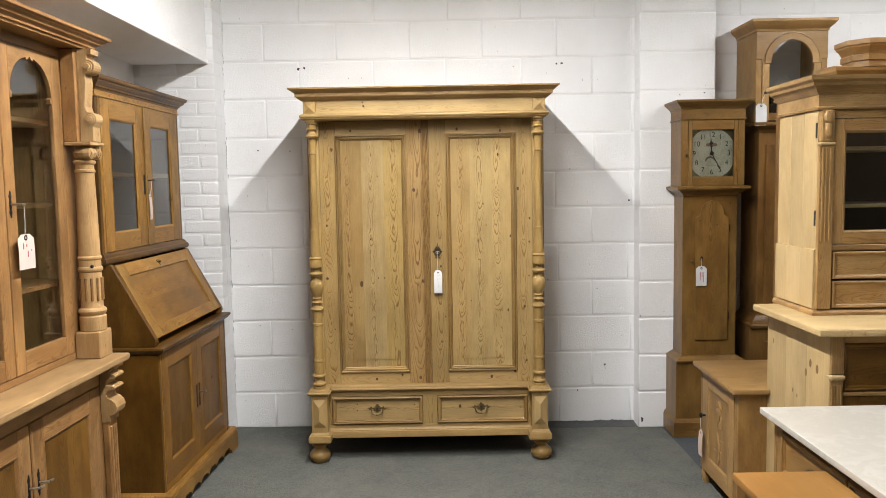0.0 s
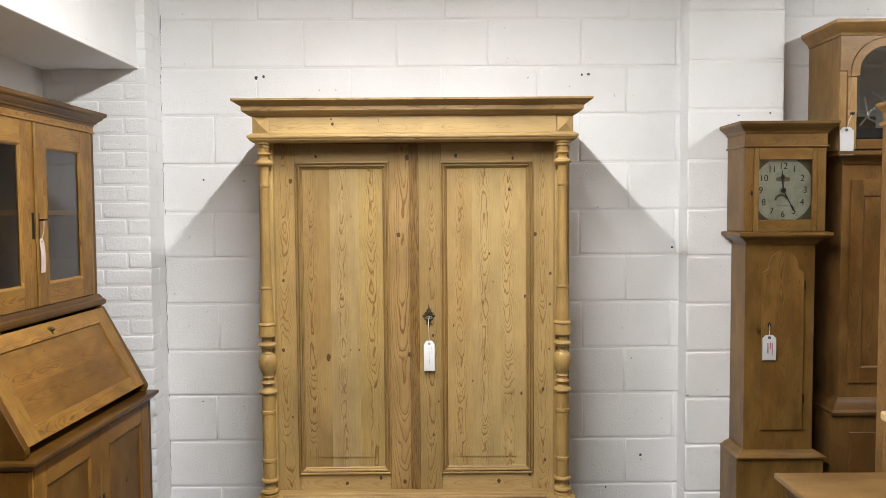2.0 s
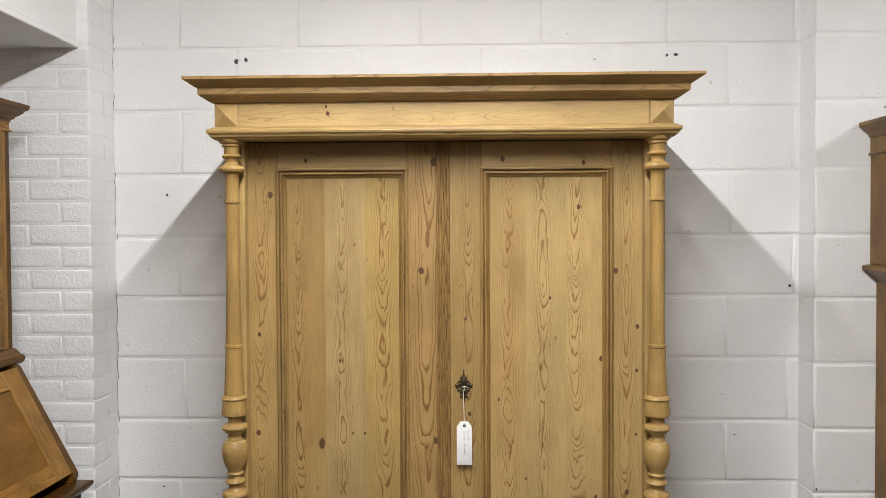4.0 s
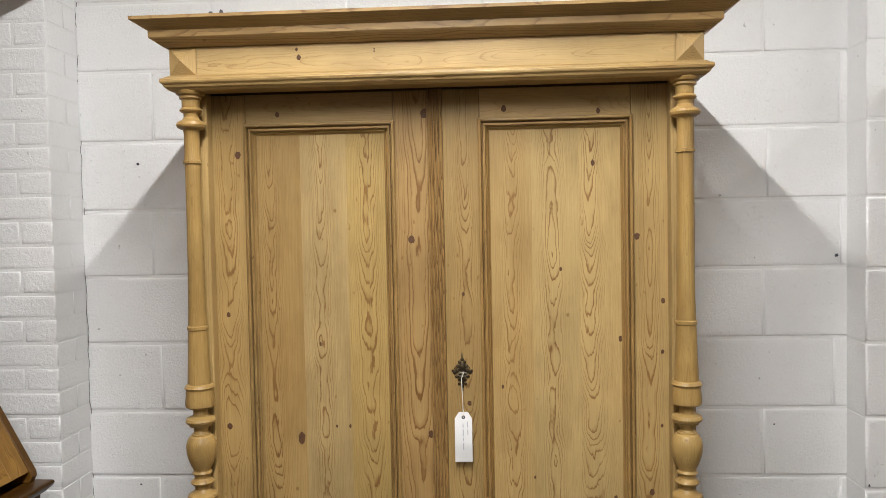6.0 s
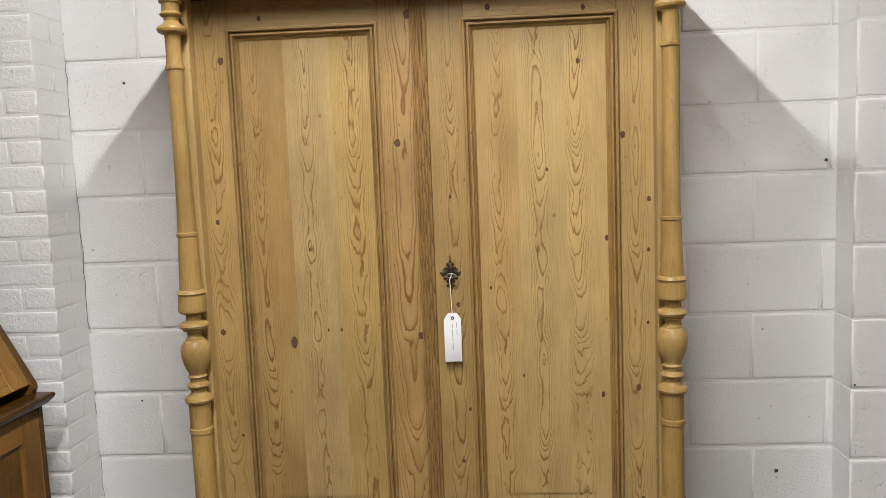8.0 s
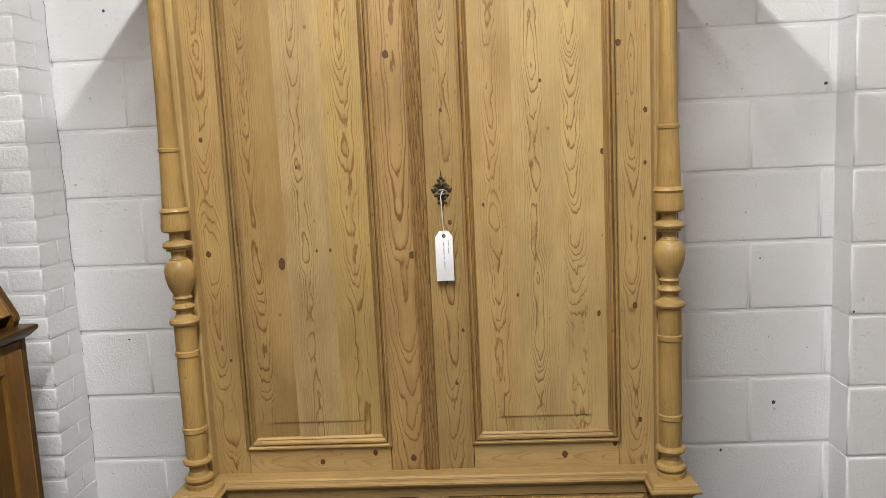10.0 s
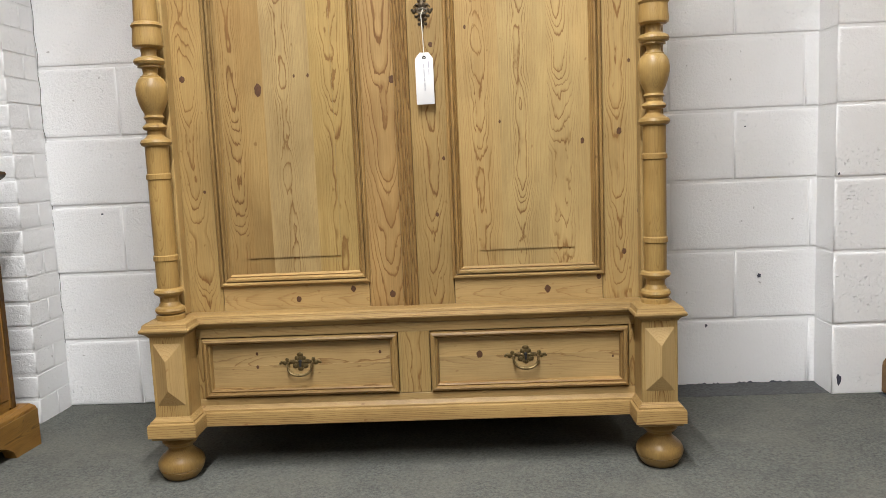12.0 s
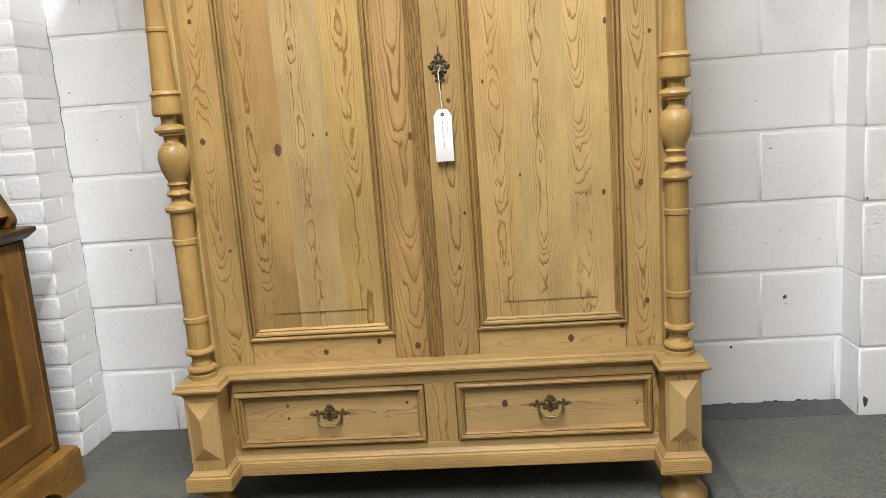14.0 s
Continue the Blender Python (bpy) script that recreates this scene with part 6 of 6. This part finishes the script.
def rear_cupboard():
    c = thing("cupboard", pose(1.683, 3.975, FLOOR_Z, 0, 0, -90), "plain pine cupboard standing behind the dresser", "cupboard")
    W, D = 0.61, 0.50
    wood = AMBER
    part("side_panel", box(0.0, 0.022, 0.023, D, 0.0, 1.90, 0.002), wood["z"], c)
    part("side_panel", box(W - 0.022, W, 0.023, D, 0.0, 1.90, 0.002), wood["z"], c)
    part("back_panel", box(0.023, W - 0.023, D - 0.015, D, 0.05, 1.90), wood["z"], c)
    part("post", box(0.0, 0.050, 0.0, 0.0225, 0.0, 1.90, 0.002), wood["z"], c)
    part("post", box(W - 0.050, W, 0.0, 0.0225, 0.0, 1.90, 0.002), wood["z"], c)
    d = framed_door(c, 0.052, W - 0.052, 0.10, 1.88, -0.002, wood, stile=0.075, rail=0.09)
    for z in (0.5, 1.70):
        part("hinge", box(0.050, 0.058, -0.005, -0.001, z - 0.04, z + 0.04, 0.001), IRON, d)
    part("plinth", box(0.0505, W - 0.0505, 0.0, 0.02, 0.0, 0.098, 0.001), wood["x"], c)
    part("cornice", mould([(0.004, D), (0.004, 0.004), (W - 0.004, 0.004), (W - 0.004, D)], [(-0.28, 1.901), (0.012, 1.901), (0.012, 1.915), (0.004, 1.918), (0.004, 1.951), (0.012, 1.964), (0.020, 1.976), (0.022, 1.988), (-0.28, 1.988)][::-1]), wood["x"], c, smooth=True)


rear_cupboard()

# a loose cornice and an offcut lie on the rear cupboard
lc = thing("loose_cornice", pose(1.880, 3.56, 2.0005), "loose moulded pine cornice laid on top of the cupboard", "cornice")
part("cornice_frame", mould([(0.0, 0.14), (0.0, 0.04), (0.04, 0.0), (0.42, 0.0), (0.42, 0.14)], [(-0.05, 0.0), (0.0, 0.0), (0.0, 0.030), (0.009, 0.033), (0.009, 0.058), (0.017, 0.061), (0.019, 0.086), (0.013, 0.089), (0.016, 0.098), (0.028, 0.112), (0.038, 0.120), (0.040, 0.127), (0.048, 0.131), (0.048, 0.152), (-0.05, 0.152)][::-1]), TAN["x"], lc, smooth=True)
offcut = thing("wooden_offcut", pose(1.72, 3.60, 2.0005, 0, 0, -82), "tan pine offcut lying on the cupboard top", "offcut", "offcuts")
part("board", box(-0.06, 0.10, 0.0, 0.07, 0.0, 0.028, 0.003), TAN["x"], offcut)


def washstand():
    s = thing("washstand", pose(1.045, 2.585, FLOOR_Z, 0, 0, -90) @ Matrix.Diagonal((1, 1, 0.98, 1)), "pine washstand with a worn white marble top", "washstand")
    W, D = 1.05, 0.52
    part("marble_top", box(0.0, W, 0.0, D, 0.728, 0.750, 0.004, 2), MARBLE, s, "worn white marble slab")
    part("side_panel", box(0.040, 0.062, 0.035, D - 0.01, 0.08, 0.727, 0.002), AMBER["z"], s)
    part("side_panel", box(W - 0.062, W - 0.040, 0.035, D - 0.01, 0.08, 0.727, 0.002), AMBER["z"], s)
    part("back_panel", box(0.063, W - 0.063, D - 0.025, D - 0.01, 0.08, 0.727), CAVITY_SHADE, s)
    part("post", box(0.0625, 0.10, 0.036, 0.06, 0.0, 0.727, 0.002), AMBER["z"], s)
    part("post", box(W - 0.10, W - 0.0625, 0.036, 0.06, 0.0, 0.727, 0.002), AMBER["z"], s)
    part("top_rail", box(0.1005, W - 0.1005, 0.037, 0.06, 0.700, 0.727, 0.001), AMBER["x"], s)
    for i in range(2):
        x0 = 0.104 + i * 0.422
        dr = part("drawer", box(x0, x0 + 0.418, 0.038, 0.06, 0.550, 0.697, 0.002), AMBER["x"], s)
        moulded_frame("drawer_moulding", x0, x0 + 0.418, 0.550, 0.697, 0.038, DRAWER_MOULD, AMBER, dr)
        cup = blob(x0 + 0.209, 0.034, 0.624, 0.034, 0.020, 0.018)
        part("cup_handle", cup, IRON, dr, "dark iron cup handle", smooth=True)
        framed_door(s, x0, x0 + 0.418, 0.085, 0.540, 0.038, AMBER, stile=0.065, rail=0.065)


washstand()


def bedside():
    s = thing("bedside_cabinet", pose(1.214, 3.815, FLOOR_Z, 0, 0, -90.8), "small pine bedside cabinet with a carved door panel", "bedside cabinet")
    W, D = 0.565, 0.42
    wood = TAN
    part("top", box(0.0, W, 0.0, D, 0.586, 0.610, 0.008, 2), wood["y"], s, "pine top with a moulded edge", smooth=True)
    part("side_panel", box(0.030, 0.050, 0.036, D - 0.01, 0.075, 0.585, 0.002), AMBER["z"], s)
    part("side_panel", box(W - 0.050, W - 0.030, 0.036, D - 0.01, 0.075, 0.585, 0.002), AMBER["z"], s)
    part("back_panel", box(0.051, W - 0.051, D - 0.022, D - 0.01, 0.075, 0.585), wood["z"], s)
    part("post", box(0.0505, 0.075, 0.036, 0.056, 0.075, 0.585, 0.002), wood["z"], s)
    part("post", box(W - 0.075, W - 0.0505, 0.036, 0.056, 0.075, 0.585, 0.002), wood["z"], s)
    part("bottom_board", box(0.051, W - 0.051, 0.057, D - 0.023, 0.078, 0.095), wood["x"], s)
    d = framed_door(s, 0.077, W - 0.077, 0.080, 0.580, 0.032, wood, stile=0.066, rail=0.070)
    carve = bmesh.new()
    for k in range(9):
        z = 0.19 + k * 0.034
        blob(W / 2 + 0.030 * math.sin(k * 1.3), 0.0405, z, 0.018, 0.004, 0.022, carve)
        if k % 2:
            blob(W / 2 - 0.050 * math.sin(k * 1.3), 0.0405, z, 0.026, 0.003, 0.010, carve)
    tube([(W / 2 + 0.02 * math.sin(k * 0.9), 0.040, 0.17 + k * 0.031) for k in range(11)], 0.006, 6, carve)
    part("carving", carve, wood["z"], d, "shallow carved foliage", smooth=True)
    knob = lathe([(0, 0.006), (0.012, 0.005), (0.018, 0.013), (0.026, 0.013), (0.030, 0.0)], 0, 0, 0, 12)
    bmesh.ops.transform(knob, matrix=pose(0.108, 0.032, 0.360, 90, 0, 0), verts=knob.verts[:])
    part("knob", knob, IRON, d, smooth=True)
    string(d, [(0.108, 0.008, 0.355), (0.104, 0.010, 0.31), (0.100, 0.016, 0.275)])
    label_tag(d, 0.100, 0.016, 0.282, 0.055, 0.13, PINK_CARD, INK, [], lean=0.0, curl=0.006)
    for x in (0.055, W - 0.055):
        for y in (0.060, D - 0.045):
            part("foot", lathe([(0, 0.016), (0.02, 0.022), (0.05, 0.026), (0.075, 0.022)], x, y, 0, 14), wood["z"], s, smooth=True)


bedside()

chest = thing("small_table", pose(1.045, 2.10, FLOOR_Z, 0, 0, -90), "small amber pine table beside the washstand", "table")
part("tabletop", box(0.0, 0.60, -0.275, -0.012, 0.672, 0.695, 0.005, 2), TABLE["x"], chest, smooth=True)
for x in (0.03, 0.53):
    for y in (-0.25, -0.075):
        part("leg", box(x, x + 0.04, y, y + 0.04, 0.0, 0.671, 0.003), TABLE["z"], chest)
part("apron", box(0.072, 0.528, -0.240, -0.222, 0.590, 0.671, 0.001), TABLE["x"], chest)
part("apron", box(0.072, 0.528, -0.064, -0.046, 0.590, 0.671, 0.001), TABLE["x"], chest)


# ---- blocks and bricks of the walls ----
def masonry_mesh(name, lx, ly, lz, material, edge=0.006):
    """One block, open at the back: a face towards -y with rounded, paint-softened edges, and its ends and beds."""
    rings = []
    for out, y in ((0.0, ly), (0.0, edge), (edge * 0.35, edge * 0.28), (edge * 1.1, 0.0), (edge * 2.4, 0.0)):
        hx, hz = lx / 2 - out, lz / 2 - out
        rings.append([(-hx, y, -hz), (hx, y, -hz), (hx, y, hz), (-hx, y, hz)])
    co = [p for r in rings for p in r]
    fa = [(16, 17, 18, 19)]
    for k in range(4):
        for i in range(4):
            j = (i + 1) % 4
            fa.append((4 * k + i, 4 * k + j, 4 * k + 4 + j, 4 * k + 4 + i))
    me = bpy.data.meshes.new(name)
    me.from_pydata(co, [], fa)
    me.materials.append(material)
    me.shade_smooth()
    for k in range(1, 5):
        me.polygons[k].use_smooth = False
    return me


MASONRY = {}


def piece(name, parent, x0, x1, y, z0, z1, material, depth=0.03, turn=0.0, edge=0.006):
    """A block or brick whose face lies at y (turned about z by 90 it faces +x at x = y)."""
    key = (name, round(x1 - x0, 3), round(z1 - z0, 3), depth, edge)
    if key not in MASONRY:
        MASONRY[key] = masonry_mesh(name, x1 - x0, depth, z1 - z0, material, edge)
    ob = new(name, MASONRY[key])
    ob.parent = parent
    at = Vector(((x0 + x1) / 2, y, (z0 + z1) / 2))
    ob.location = at - CENTRE[parent]
    return ob


rng = random.Random(5)
V, H = 0.0035, 0.0085     # half-joints are kept thin at the ends of blocks, wider in the beds
for k in range(14):
    z0, z1 = COURSES[k] + (H / 2 if k else 0), COURSES[k + 1] - H / 2
    first = -1.345 if k % 2 else -1.120
    cuts = [BRICK_X - 0.006] + [first + 0.45 * i for i in range(8) if BRICK_X + 0.04 < first + 0.45 * i < PIER_X0 - 0.03] + [PIER_X0 + 0.014]
    cuts = [cuts[0]] + [c + rng.uniform(-0.012, 0.012) for c in cuts[1:-1]] + [cuts[-1]]
    for a, b in zip(cuts, cuts[1:]):
        piece("block", wall_north, round(a + V / 2, 3), round(b - V / 2, 3), WALL_Y + rng.uniform(-0.0012, 0.0012), z0, z1, BLOCK)
    cuts = [PIER_X1 - 0.014] + [c for c in (first + 0.45 * i for i in range(12)) if PIER_X1 + 0.04 < c < 3.0]
    for a, b in zip(cuts, cuts[1:]):
        piece("block", wall_north, round(a + V / 2, 3), round(b - V / 2, 3), WALL_Y, z0, z1, BLOCK)
    piece("block", pier, PIER_X0, PIER_X1, PIER_Y + rng.uniform(-0.001, 0.001), z0, z1, BLOCK, depth=0.132)

BR = 0.0783
for k in range(40):
    z0, z1 = 0.006 + k * BR + 0.004, 0.006 + (k + 1) * BR - 0.004
    if k == 0:
        z0 = 0.0
    if z1 > CEIL:
        break
    j = rng.uniform(-0.001, 0.001)
    if k % 2:
        runs = [(BRICK_X - 0.1025, BRICK_X, 0.186), (BRICK_X - 0.328, BRICK_X - 0.1095, 0.03), (LEFT_X, BRICK_X - 0.335, 0.03)]
    else:
        runs = [(BRICK_X - 0.215, BRICK_X, 0.1025), (BRICK_X - 0.44, BRICK_X - 0.222, 0.03)]
    for a, b, depth in runs:
        if a < BRICK_X - 0.3 and z0 > 2.3:
            continue
        piece("brick", brick_pier, round(a, 3), round(b, 3), BRICK_Y + j, round(z0, 4), round(z1, 4), BRICK, depth=depth, edge=0.005).rotation_euler = (rng.uniform(-0.006, 0.006), rng.uniform(-0.009, 0.009), 0)
    if not k % 2:
        piece("brick", brick_pier, BRICK_X - 0.1, BRICK_X, BRICK_Y + 0.1095, round(z0, 4), round(z1, 4), BRICK, depth=0.0765, edge=0.004)
